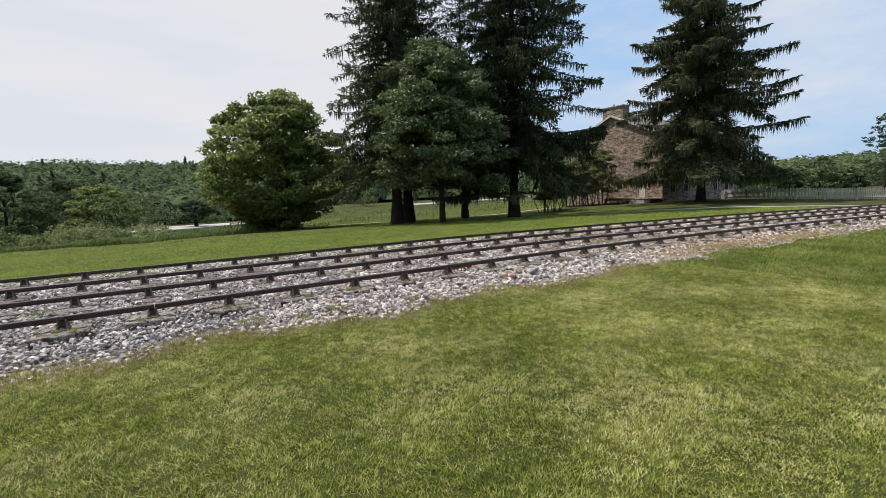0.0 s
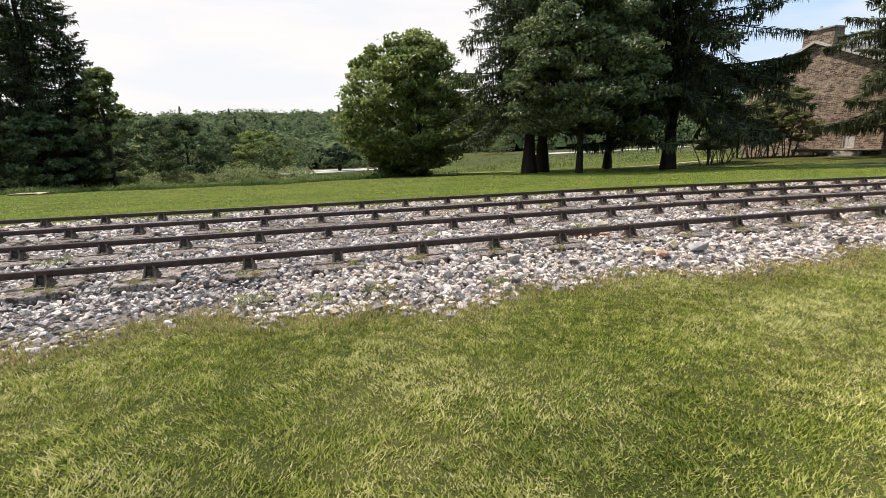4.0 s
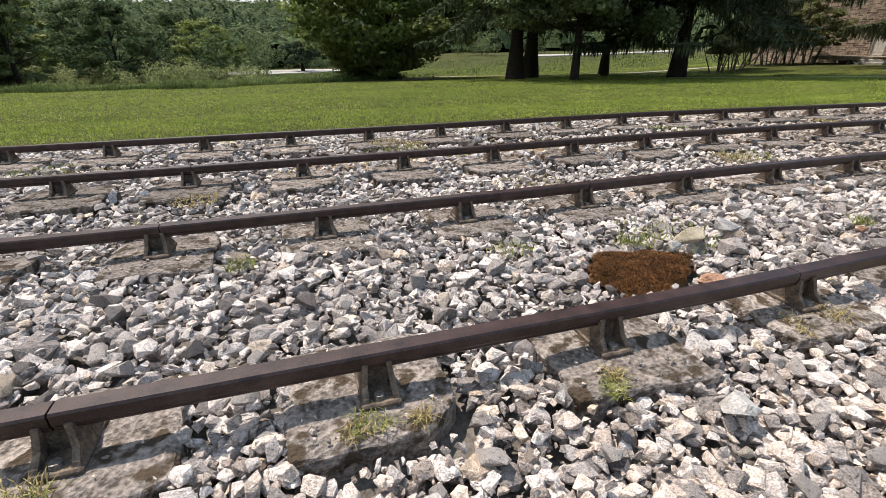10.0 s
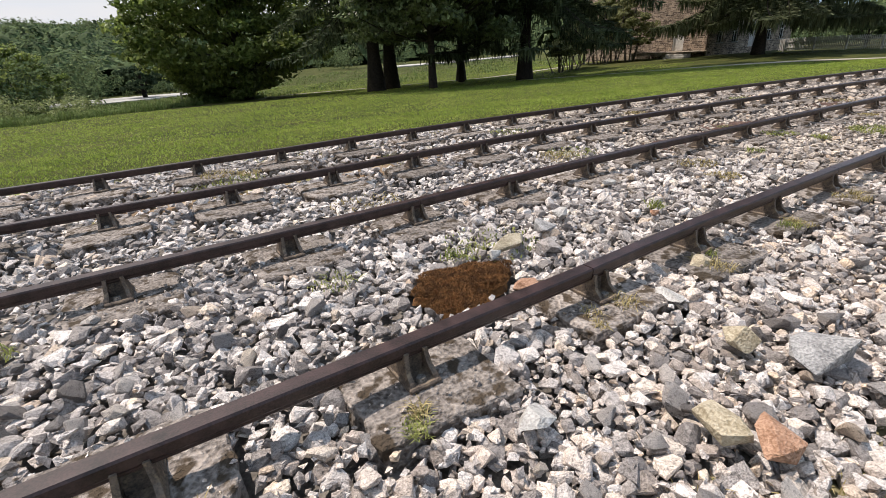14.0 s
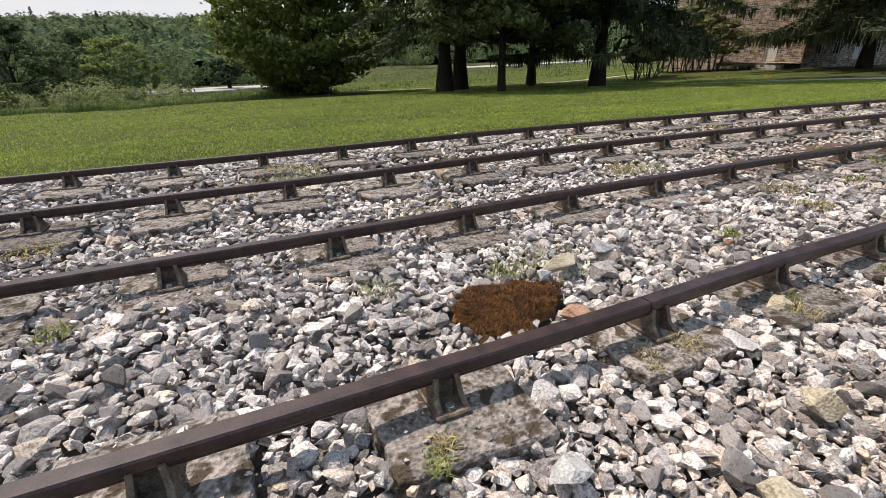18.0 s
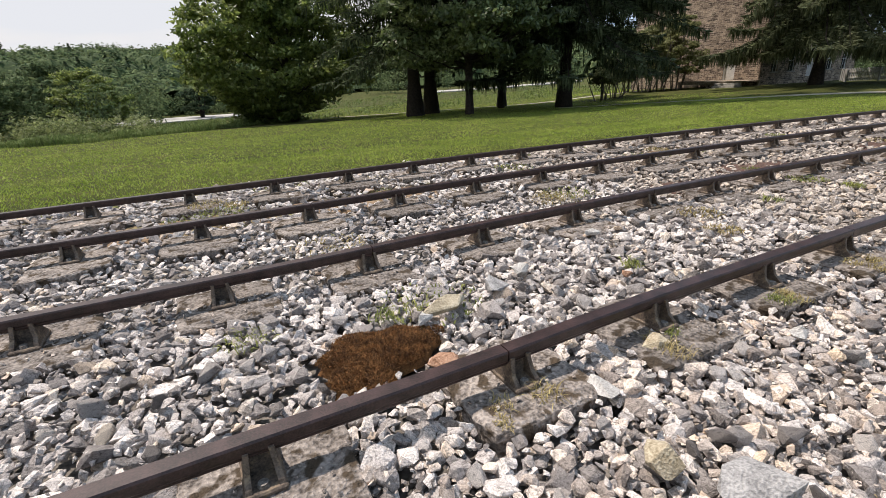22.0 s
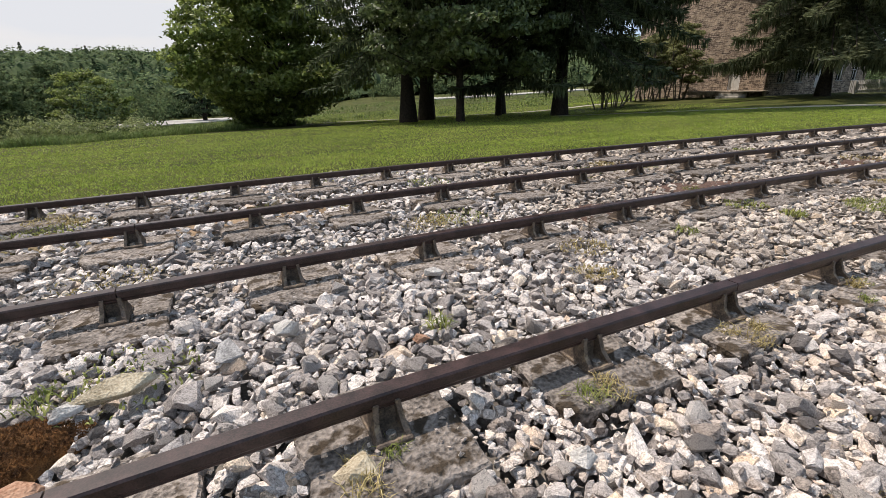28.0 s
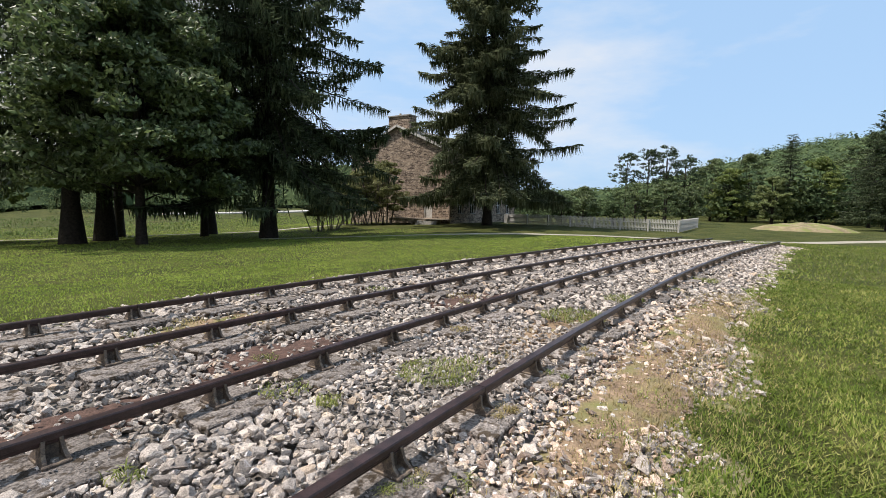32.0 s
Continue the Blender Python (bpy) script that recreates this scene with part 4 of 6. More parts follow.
# ---- grass ----
def blades(x, y, z, tall, wide, rng, lean=0.6):
    """One bent blade a place: two triangles wide at the root, pointed."""
    n = len(x)
    h = rng.uniform(0, 2 * np.pi, n)
    d = np.stack([np.cos(h), np.sin(h), np.zeros(n)], -1)
    s = np.stack([-np.sin(h), np.cos(h), np.zeros(n)], -1) * np.asarray(wide).reshape(-1, 1) * 0.5
    root = np.stack([x, y, z], -1)
    t = np.asarray(tall).reshape(-1, 1) * rng.uniform(0.5, 1.15, (n, 1))
    bend = rng.uniform(0.1, lean, (n, 1))
    up = np.array([[0, 0, 1.0]])
    midp = root + up * t * 0.6 + d * t * bend * 0.35
    tip = root + up * t * (1.0 - 0.3 * bend) + d * t * bend
    v = np.stack([root - s, root + s, midp + s * 0.8, tip, midp - s * 0.8], 1).reshape(-1, 3)
    k = np.arange(n)[:, None] * 5
    f = np.concatenate([k + np.array([[0, 1, 2]]), k + np.array([[0, 2, 4]]), k + np.array([[4, 2, 3]])])
    return v, f


def short_blades(x, y, z, tall, wide, rng):
    """Mown blades: one leaning triangle each."""
    n = len(x)
    swirl = 1.3 * np.sin(x * 4.1 + 1.3 * np.sin(y * 3.7)) + 1.4 * np.sin(y * 5.7 + 1.1 * np.sin(x * 6.1)) + 1.6 * np.sin(x * 15.0 + y * 11.0)
    h = swirl + rng.normal(0, 2.4, n)
    s = np.stack([-np.sin(h), np.cos(h), np.zeros(n)], -1) * wide * 0.5
    root = np.stack([x, y, z], -1)
    clump = 1 + 0.42 * np.sin(x * 13 + 2 * np.sin(y * 5)) * np.sin(y * 11 + 2 * np.sin(x * 6))
    t = tall * (rng.uniform(0.45, 1.2, n) * clump)[:, None]
    lean = rng.uniform(0.2, 1.7, (n, 1))
    row = np.tanh(3 * np.sin((y * 0.985 - x * 0.17) * 2 * np.pi / 1.15 + 0.3 * np.sin(x)))
    lay = np.stack([0.985 * row, 0.17 * row, np.zeros(n)], -1) * 0.30
    tip = root + np.array([[0, 0, 1.0]]) * t + (np.stack([np.cos(h), np.sin(h), np.zeros(n)], -1) * lean + lay) * t
    return np.stack([root - s, root + s, tip], 1).reshape(-1, 3), np.arange(3 * n).reshape(-1, 3)


def lawn(name, x0, x1, y0, y1, per_m2, tall, wide, seed, keep=None):
    rng = np.random.default_rng(seed)
    n = int((x1 - x0) * (y1 - y0) * per_m2)
    x, y = rng.uniform(x0, x1, n), rng.uniform(y0, y1, n)
    out = in_bed(x, y) < rng.normal(0.08, 0.12, n)
    x, y = x[out], y[out]
    if per_m2 > 2000:
        pit = np.sin(x * 19 + 2.4 * np.sin(y * 13)) * np.sin(y * 24 + 2.4 * np.sin(x * 17)) + 0.5 * np.sin(x * 61 + y * 40)
        full = (pit < 0.5) | (rng.random(len(x)) < 0.4)
        x, y = x[full], y[full]
    if keep is not None:
        w = keep(x, y)
        x, y = x[w], y[w]
    return short_blades(x, y, ground_z(x, y) - 0.004, tall, wide, rng)


pieces = [lawn("g", -2.2, 5.5, 0.2, 6.4, 14500, 0.023, 0.0084, 41), lawn("g", 5.5, 9.0, 0.2, 6.4, 9500, 0.024, 0.0088, 40),
          lawn("g", -9, 12, -3.0, 6.4, 700, 0.045, 0.017, 42, lambda x, y: (x < -2.2) | ((y < 0.2) & (x < 9.0))),
          ]
v, f = join(pieces)
tagged(new("grass", mesh_from("grass", *join([lawn("g", 9.0, 14, 0.0, 6.4, 4200, 0.040, 0.010, 49), lawn("g", 14, 22, 0.0, 6.4, 1300, 0.042, 0.015, 43), lawn("g", 22, 42, -8, 6.4, 160, 0.06, 0.022, 44)]), M_GRASS_R)), "fresh green mown grass beside the bend of the tracks", "grass", kind="stuff")
tagged(new("grass", mesh_from("grass", v, f, M_GRASS)), "short mown green grass with straw-yellow patches", "grass", kind="stuff")


v, f = join([lawn("g", -8, 18, 12.2, 16.5, 760, 0.036, 0.014, 45), lawn("g", 18, 37, 9.0, 16.5, 340, 0.036, 0.022, 50), lawn("g", -22, -8, 12.2, 16.5, 340, 0.036, 0.022, 51), lawn("g", -22, 36, 16.5, 27, 240, 0.034, 0.024, 46), lawn("g", -34, 40, 27, 40, 60, 0.04, 0.045, 48), lawn("g", 15, 62, 40, 76, 26, 0.05, 0.08, 52)])
tagged(new("grass", mesh_from("grass", v, f, M_GRASS_FAR)), "short even green lawn beyond the tracks", "grass", kind="stuff")
rng = np.random.default_rng(47)
n = 6000
x, y = rng.uniform(-2.2, 8.5, n), rng.uniform(0.2, 6.2, n)
out = in_bed(x, y) < -0.05
x, y = x[out], y[out]
v, f = blades(x, y, ground_z(x, y) + 0.014, 0.018, 0.0040, rng, 1.8)
tagged(new("grass_clippings", mesh_from("grass_clippings", v, f, M_DRY)), "straw-coloured clippings lying in the lawn", "grass", kind="stuff")


def tuft(x, y, r, count, tall, material, seed, label, z=-0.02, wide=0.006):
    rng = np.random.default_rng(seed)
    a, q = rng.uniform(0, 2 * np.pi, count), np.sqrt(rng.uniform(0, 1, count)) * r
    v, f = blades(x + q * np.cos(a), y + q * np.sin(a), np.full(count, z + float(track_z(x, y))), tall * 0.8, wide, rng, 2.0)
    return tagged(new("weed_tuft", mesh_from("weed_tuft", v, f, material)), label, "weeds", "weeds in the ballast", kind="stuff")


rg = np.random.default_rng(51)
seed = 100
# by the sleepers of the near rail
for k in range(-4, 12):
    x = CHAIR_X[0] + k * PITCH
    for _ in range(3):
        seed += 1
        dry = rg.random() < 0.55
        tuft(x + rg.uniform(-0.16, 0.18), 7.14 + float(curve_shift(x)) - rg.uniform(0.08, 0.26), rg.uniform(0.03, 0.07), 70, rg.uniform(0.03, 0.075), M_DRY if dry else M_WEED, seed, "straw-coloured dry grass wisps on a sleeper" if dry else "small green grass tuft beside a rail chair", -0.01, 0.004)
for x, y, r, c, h in ((5.13, 7.93, 0.09, 50, 0.06), (5.30, 7.95, 0.07, 36, 0.05), (4.45, 8.08, 0.14, 80, 0.04), (3.0, 8.3, 0.08, 60, 0.06), (2.25, 9.2, 0.14, 110, 0.07), (11.25, 7.79, 0.34, 700, 0.06), (11.68, 7.68, 0.16, 110, 0.05), (14.03, 7.53, 0.42, 700, 0.10),
                      (15.72, 7.25, 0.30, 280, 0.11), (10.29, 8.06, 0.10, 90, 0.08), (10.07, 6.87, 0.10, 60, 0.07), (11.18, 6.31, 0.20, 100, 0.05), (11.91, 6.18, 0.18, 90, 0.05), (10.73, 9.35, 0.12, 80, 0.06), (14.18, 9.14, 0.2, 120, 0.05), (11.45, 10.8, 0.28, 220, 0.05),
                      (10.49, 10.96, 0.3, 220, 0.05), (6.2, 10.9, 0.3, 200, 0.05), (4.2, 11.0, 0.3, 200, 0.05), (6.75, 7.75, 0.06, 50, 0.08), (9.1, 8.2, 0.1, 60, 0.07), (7.1, 8.85, 0.07, 50, 0.07), (0.9, 6.25, 0.18, 160, 0.05), (1.5, 6.05, 0.12, 120, 0.05), (2.0, 6.2, 0.16, 140, 0.045), (3.1, 6.0, 0.12, 110, 0.045), (4.4, 5.95, 0.10, 90, 0.045), (17.5, 6.9, 0.3, 250, 0.12), (19.5, 6.4, 0.3, 250, 0.12)):
    seed += 1
    tuft(x, y, r, c, h, M_WEED, seed, "yellow-green weeds growing through the ballast", (0.0 if 7.2 < y < 8.6 else -0.06), 0.007)
# flat weed mats over the far tracks
for _ in range(26):
    seed += 1
    tuft(float(rg.uniform(-3, 15)), float(rg.choice([8.15, 9.4, 10.9, 9.5, 11.0]) + rg.normal(0, 0.2)), float(rg.uniform(0.12, 0.3)), 150, 0.035, M_WEED if rg.random() < 0.7 else M_DRY, seed, "low yellow-green weed mat over the ballast", 0.015, 0.010)
# dry verge by the grass at the bend
rng = np.random.default_rng(61)
n = 11000
x, y = rng.uniform(9.2, 18, n), rng.normal(0, 0.33, n)
y = 6.15 + curve_shift(x) + y
v, f = blades(x, y, track_z(x, y) - 0.065, 0.040, 0.005, rng, 1.6)
tagged(new("dry_grass", mesh_from("dry_grass", v, f, M_DRY)), "dead straw-coloured grass along the ballast edge", "grass", kind="stuff")
n = 20000
x, y = rng.uniform(-3, 9, n), rng.normal(0, 0.13, n)
y = BED_NEAR - 0.05 + 0.16 * np.sin(x * 1.7 + 0.6) + 0.10 * np.sin(x * 4.3) + 1.6 * y
v, f = blades(x, y, ground_z(x, y) + 0.008, 0.05, 0.005, rng, 1.2)
tagged(new("dry_grass", mesh_from("dry_grass", v, f, M_DRY)), "straw-coloured grass fringe along the ballast edge", "grass", kind="stuff")


# ---- trees ----
def leaf_quads(at, size, rng, up=0.6, face=None):
    """Small folded leaf sprays: one kite each, facing mostly up and out."""
    n = len(at)
    nrm = rng.normal(size=(n, 3)) * (1.0 if face is None else 0.8) + np.array([[0, 0, up]])
    if face is not None:
        nrm += face
    nrm /= np.linalg.norm(nrm, axis=1)[:, None]
    a = np.cross(nrm, rng.normal(size=(n, 3)))
    a /= np.linalg.norm(a, axis=1)[:, None]
    b = np.cross(nrm, a)
    s = (np.asarray(size) * rng.uniform(0.6, 1.3, n))[:, None]
    v = np.stack([at - a * s * 0.6, at - b * s * 0.34 - nrm * s * 0.1, at + a * s * 0.6, at + b * s * 0.34 - nrm * s * 0.1], 1).reshape(-1, 3)
    return v, np.arange(4 * n).reshape(-1, 4)


def limb(p0, p1, r0, r1, rng, sides=6, sag=0.0):
    t = np.linspace(0, 1, 6)[:, None]
    p = np.asarray(p0) * (1 - t) + np.asarray(p1) * t + np.r_[np.zeros((1, 3)), rng.normal(0, 0.02, (4, 3)), np.zeros((1, 3))] * np.linalg.norm(np.subtract(p1, p0))
    p[:, 2] += sag * 4 * (t * (1 - t))[:, 0]
    return tube(p, np.linspace(r0, r1, 6), sides)


def broadleaf(x, y, spread, low, high, seed, leaf=0.20, clumps=150, per=260, material=None, label="", trunk=0.35, lopsided=(0, 0), flat_low=0.0, skirt=0.8, stems=1, category="tree", name="tree", bark=None):
    """Trunk, limbs and a crown of leaf clumps with an uneven outline."""
    rng = np.random.default_rng(seed)
    z0 = float(ground_z(x, y))
    t = thing(name, pose(x, y, z0), label, category)
    cz, hz = (low + high) / 2 - z0, (high - low) / 2
    fz = rng.uniform(0, 1, clumps) ** 0.9
    lobes = rng.uniform(0, 2 * np.pi, 3)
    aa = rng.uniform(0, 2 * np.pi, clumps)
    wob = 1 + 0.15 * np.sin(3 * aa + lobes[0] + 4 * fz) + 0.14 * np.sin(5 * aa + lobes[1] - 7 * fz) + rng.normal(0, 0.05, clumps) + 0.16 * (rng.random(clumps) < 0.10)
    full = spread * 0.92 * np.clip(1 - fz ** 2.3, 0.02, 1) ** 0.55 * (skirt + (1 - skirt) * smooth_step(0, 0.3, fz)) * wob
    rad = full * rng.uniform(0.12, 1.0, clumps) ** 0.42
    c = np.stack([rad * np.cos(aa) + lopsided[0], rad * np.sin(aa) + lopsided[1], low - z0 + 0.5 + fz * (high - low - 0.8) + 0.04 * (high - low) * np.sin(2 * aa + lobes[2]) * fz], -1)
    wood = []
    for _ in range(stems):
        o = rng.normal(0, 0.34, 2) * (stems > 1)
        top = (o[0] * 3 + lopsided[0] * 0.4, o[1] * 3, cz + hz * 0.35)
        ts = np.linspace(0, 1, 9)[:, None]
        pts = np.array([[o[0], o[1], -0.15]]) * (1 - ts) + np.array([top]) * ts
        wood.append(tube(pts, trunk * 0.93 * (1.0 - 0.6 * ts[:, 0]) * (1 + 0.15 * np.exp(-ts[:, 0] * 30)), 10))
    for q in rng.permutation(clumps)[: min(46, clumps // 5)]:
        s = rng.uniform(0.3, 0.8)
        root = np.array([0, 0, max(low - z0 - 0.3, 0.3) + s * (c[q, 2] - (low - z0)) * 0.8])
        wood.append(limb(root, c[q], trunk * 0.26, 0.02, rng, 5, -0.2))
    part("trunk", mesh_from("trunk", *join(wood), bark or M_BARK, True), t)
    size = rng.uniform(0.10, 0.21, clumps) * spread
    k = np.repeat(np.arange(clumps), per)
    ball = rng.normal(size=(len(k), 3))
    ball /= np.linalg.norm(ball, axis=1)[:, None]
    off = ball * rng.uniform(0.35, 1.0, (len(k), 1)) ** 0.5 * np.array([1, 1, 0.5]) * size[k][:, None]
    off[:, 2] = np.where(off[:, 2] < 0, off[:, 2] * 0.65, off[:, 2])
    off *= np.where(rng.random((len(k), 1)) < 0.14, rng.uniform(1.0, 1.35, (len(k), 1)), 1.0)
    at = c[k] + off
    at[:, 2] = np.maximum(at[:, 2], low - z0 + flat_low)
    part("crown", mesh_from("crown", *leaf_quads(at, np.full(len(at), leaf), rng, 0.5, ball * 0.55), material or M_LEAF), t)
    return t


def spruce(x, y, tall, spread, seed, low=1.2, label="", dense=36.0, gaps=0.0, material=None, droop=0.24, long=(), trunk=0.0, hem=0.3, hang=1.0):
    """Straight trunk, whorls of drooping boughs that turn up at the tips, and hanging twigs."""
    rng = np.random.default_rng(seed)
    z0 = float(ground_z(x, y))
    t = thing("spruce_tree", pose(x, y, z0), label, "tree")
    ts = np.linspace(0, 1, 14)
    part("trunk", mesh_from("trunk", *tube(np.c_[0.03 * np.sin(ts * 7), 0.03 * np.cos(ts * 5), ts * tall - 0.2], (trunk or 0.0120 * tall) * (1 - 0.96 * ts) * (1 + 0.6 * np.exp(-ts * 60)) + 0.01, 12), M_BARK, True), t)
    wood, at, down, wide, flat = [], [], [], [], []
    z = low
    boughs = list(long)
    while z < tall - 0.4:
        f = (z - low) / (tall - low)
        reach = spread * (1 - f) ** 0.52 * min(1.0, 0.9 + 1.2 * f)
        count = int(rng.integers(4, 7))
        for q in range(count + (len(boughs) if z > low + 1.1 else 0)):
            if rng.random() < gaps:
                continue
            L = reach * (rng.uniform(0.30, 0.92) if rng.random() < 0.88 else rng.uniform(0.90, 1.04)) + 0.25
            a = rng.uniform(0, 2 * np.pi)
            s = np.linspace(0, 1, 6)
            dr = droop * rng.uniform(0.2, 2.0) * (1.5 - 0.9 * f)
            if q >= count:
                a, L, dr = math.radians(boughs[q - count][0]), boughs[q - count][1], 0.12
            dz = -dr * L * s + rng.uniform(0.02, 0.20) * L * s ** 2.8 + (0.30 * f) * L * s
            bow = rng.normal(0, 0.10) * L * s ** 2
            pts = np.c_[np.cos(a) * L * s - np.sin(a) * bow, np.sin(a) * L * s + np.cos(a) * bow, z + rng.uniform(-0.25, 0.25) + dz]
            over = np.maximum(pts[:, 2] - hem, 0.0)
            pts[:, 2] = hem + np.where(over < 1.2, 0.6 + 0.3 * over / 1.2 + 0.3 * (over / 1.2) ** 2, over)
            wood.append(tube(pts, np.linspace(0.010 * L + 0.012, 0.006, 6), 3))
            m = max(8, int(L * dense))
            u_ = rng.uniform(0.05, 1.0, m) ** 0.75
            base = np.stack([np.interp(u_, s, pts[:, c]) for c in range(3)], -1)
            lat = rng.normal(0, 1, m) * (0.10 + 0.10 * L * (1.05 - u_))
            base += np.stack([-np.sin(a) * lat, np.cos(a) * lat, -0.10 * np.abs(lat)], -1)
            at.append(base)
            down.append(rng.uniform(0.15, 1.0, m) ** 1.3 * hang * min(1.1, 0.30 + 0.12 * L) * (1.15 - 0.45 * u_))
            wide.append(rng.uniform(0.022, 0.062, m))
            flat.append(np.stack([np.cos(a) + np.sin(a) * -np.sign(lat) * 0.8, np.sin(a) + np.cos(a) * np.sign(lat) * 0.8, np.full(m, -0.15)], -1))
        boughs = boughs if z < low + 2.4 else []
        z += 0.20 + 0.20 * rng.random()
    tagged(part("bough_wood", mesh_from("bough_wood", *join(wood), M_BARK), t), kind="stuff")
    at, down, wide, flat = np.concatenate(at), np.concatenate(down)[:, None], np.concatenate(wide)[:, None], np.concatenate(flat)
    n = len(at)
    h = rng.uniform(0, 2 * np.pi, n)
    s = np.stack([np.cos(h), np.sin(h), np.zeros(n)], -1)
    swing = np.stack([rng.normal(0, 0.16, n), rng.normal(0, 0.16, n), np.full(n, -1.0)], -1)
    mid = at + swing * down * 0.35
    v1 = np.stack([at, mid - s * wide, at + swing * down, mid + s * wide], 1).reshape(-1, 3)
    out = flat + rng.normal(0, 0.25, (n, 3))
    out /= np.linalg.norm(out, axis=1)[:, None] + 1e-6
    reach = 0.22 + 0.35 * down
    b = at + out * reach
    c = np.cross(out, np.array([[0, 0, 1.0]]) + rng.normal(0, 0.4, (n, 3)))
    v2 = np.stack([at, (at + b) / 2 - c * (wide + 0.02), b, (at + b) / 2 + c * (wide + 0.02)], 1).reshape(-1, 3)
    part("needles", mesh_from("needles", np.concatenate([v1, v2]), np.arange(8 * n).reshape(-1, 4), material or M_NEEDLE), t)
    return t


broadleaf(12.2, 49.4, 8.2, -1.9, 11.8, 201, 0.34, 300, 170, M_LEAF_Y, "round full-leaved maple with yellow-green sunlit top", 0.4, flat_low=0.2, skirt=0.36, lopsided=(-0.9, 0))
broadleaf(19.3, 31.2, 6.0, 1.3, 12.4, 204, 0.26, 300, 150, M_LEAF, "dark green broadleaf tree with dense layered crown", 0.27)
broadleaf(27.6, 40.1, 5.4, 1.6, 14.0, 205, 0.30, 150, 110, M_LEAF, "dark green broadleaf tree with slim trunk", 0.30)
broadleaf(25.4, 48.8, 5.6, 1.5, 14.5, 206, 0.36, 90, 100, M_LEAF, "dark green broadleaf tree at the back of the grove", 0.40)
spruce(18.5, 37.5, 34, 7.3, 202, 6.0, "very tall dark Norway spruce with thick black trunk", 19, droop=0.36, trunk=0.44, hem=1.7)
spruce(21.45, 41.0, 36, 6.8, 203, 6.2, "very tall dark Norway spruce beside its twin", 13, droop=0.34, trunk=0.46, hem=1.9)
spruce(27.2, 31.8, 33, 8.8, 212, 4.9, "tall dark Norway spruce with hanging branches", 30, droop=0.40, long=((-52, 7.6), (-34, 7.2)), hem=1.4)
spruce(46.2, 25.8, 28, 8.9, 213, 4.9, "tall Norway spruce before the stone house", 48, gaps=0.10, material=M_NEEDLE_B, droop=0.46, hem=1.7, hang=1.3)
spruce(31, 45, 28, 6.4, 214, 6.0, "tall dark Norway spruce in the grove", 7)

# shrubs before the gable
for k, (x, y, r, h) in enumerate(((44.4, 36.4, 2.5, 6.4), (45.2, 38.8, 2.4, 6.6), (43.6, 41.0, 2.0, 5.0), (43.0, 38.6, 2.3, 5.8), (38.6, 38.2, 1.6, 3.6), (36.5, 37.6, 1.3, 2.8))):
    g = float(ground_z(x, y))
    broadleaf(x, y, r, g + 0.9, g + h, 230 + k, 0.17, 120, 90, M_SHRUB, "bushy lilac shrub with many bare grey stems", 0.06, stems=7, category="shrub", name="shrub", bark=M_TWIG)

# small tree in the valley, young trees by the fence
broadleaf(5.3, 78, 3.0, -1.9, 1.6, 240, 0.28, 50, 110, M_FARC, "low spreading dark tree by the gravel lot", 0.35)
for k, (x, y, r, h) in enumerate(((57, 22.5, 1.6, 3.2), (66, 16.8, 2.6, 5.0), (66.6, 13.6, 2.8, 5.2), (66.8, 11.2, 2.0, 4.4), (59, 17.6, 1.1, 2.6), (63, 22, 2.4, 4.4))):
    g = float(ground_z(x, y))
    broadleaf(x, y, r, g + 0.5, g + h, 250 + k, 0.17, 90, 80, M_FAR if k in (0, 4) else M_LEAF, "small leafy fruit tree behind the picket fence", 0.12)


# ---- woods ----
def crown_shape(kind, rng):
    """Leaf cards of one far tree, one metre tall and about one across, foot at the origin."""
    if kind in ("broad", "fine"):
        n, cl = (92, 18) if kind == "broad" else (310, 36)
        d = rng.normal(size=(cl, 3))
        d /= np.linalg.norm(d, axis=1)[:, None]
        c = d * rng.uniform(0.5, 1, (cl, 1)) * np.array([0.40, 0.40, 0.42]) + np.array([0, 0, 0.47])
        at = c[rng.integers(cl, size=n)] + rng.normal(0, 0.06, (n, 3))
        return leaf_quads(at, np.full(n, 0.148 if kind == "broad" else 0.072), rng, 1.2)
    n = 150
    f = rng.uniform(0.06, 1, n) ** 0.8
    f = np.round(f * 14) / 14 + rng.normal(0, 0.008, n)
    r = 0.24 * np.clip(1 - f, 0, 1) ** 0.85 * rng.uniform(0.2, 1.1, n) + 0.008
    a = rng.uniform(0, 2 * np.pi, n)
    at = np.stack([r * np.cos(a), r * np.sin(a), np.clip(f, 0.03, 1) - 0.2 * r], -1)
    return leaf_quads(at, np.full(n, 0.10), rng, 1.5)


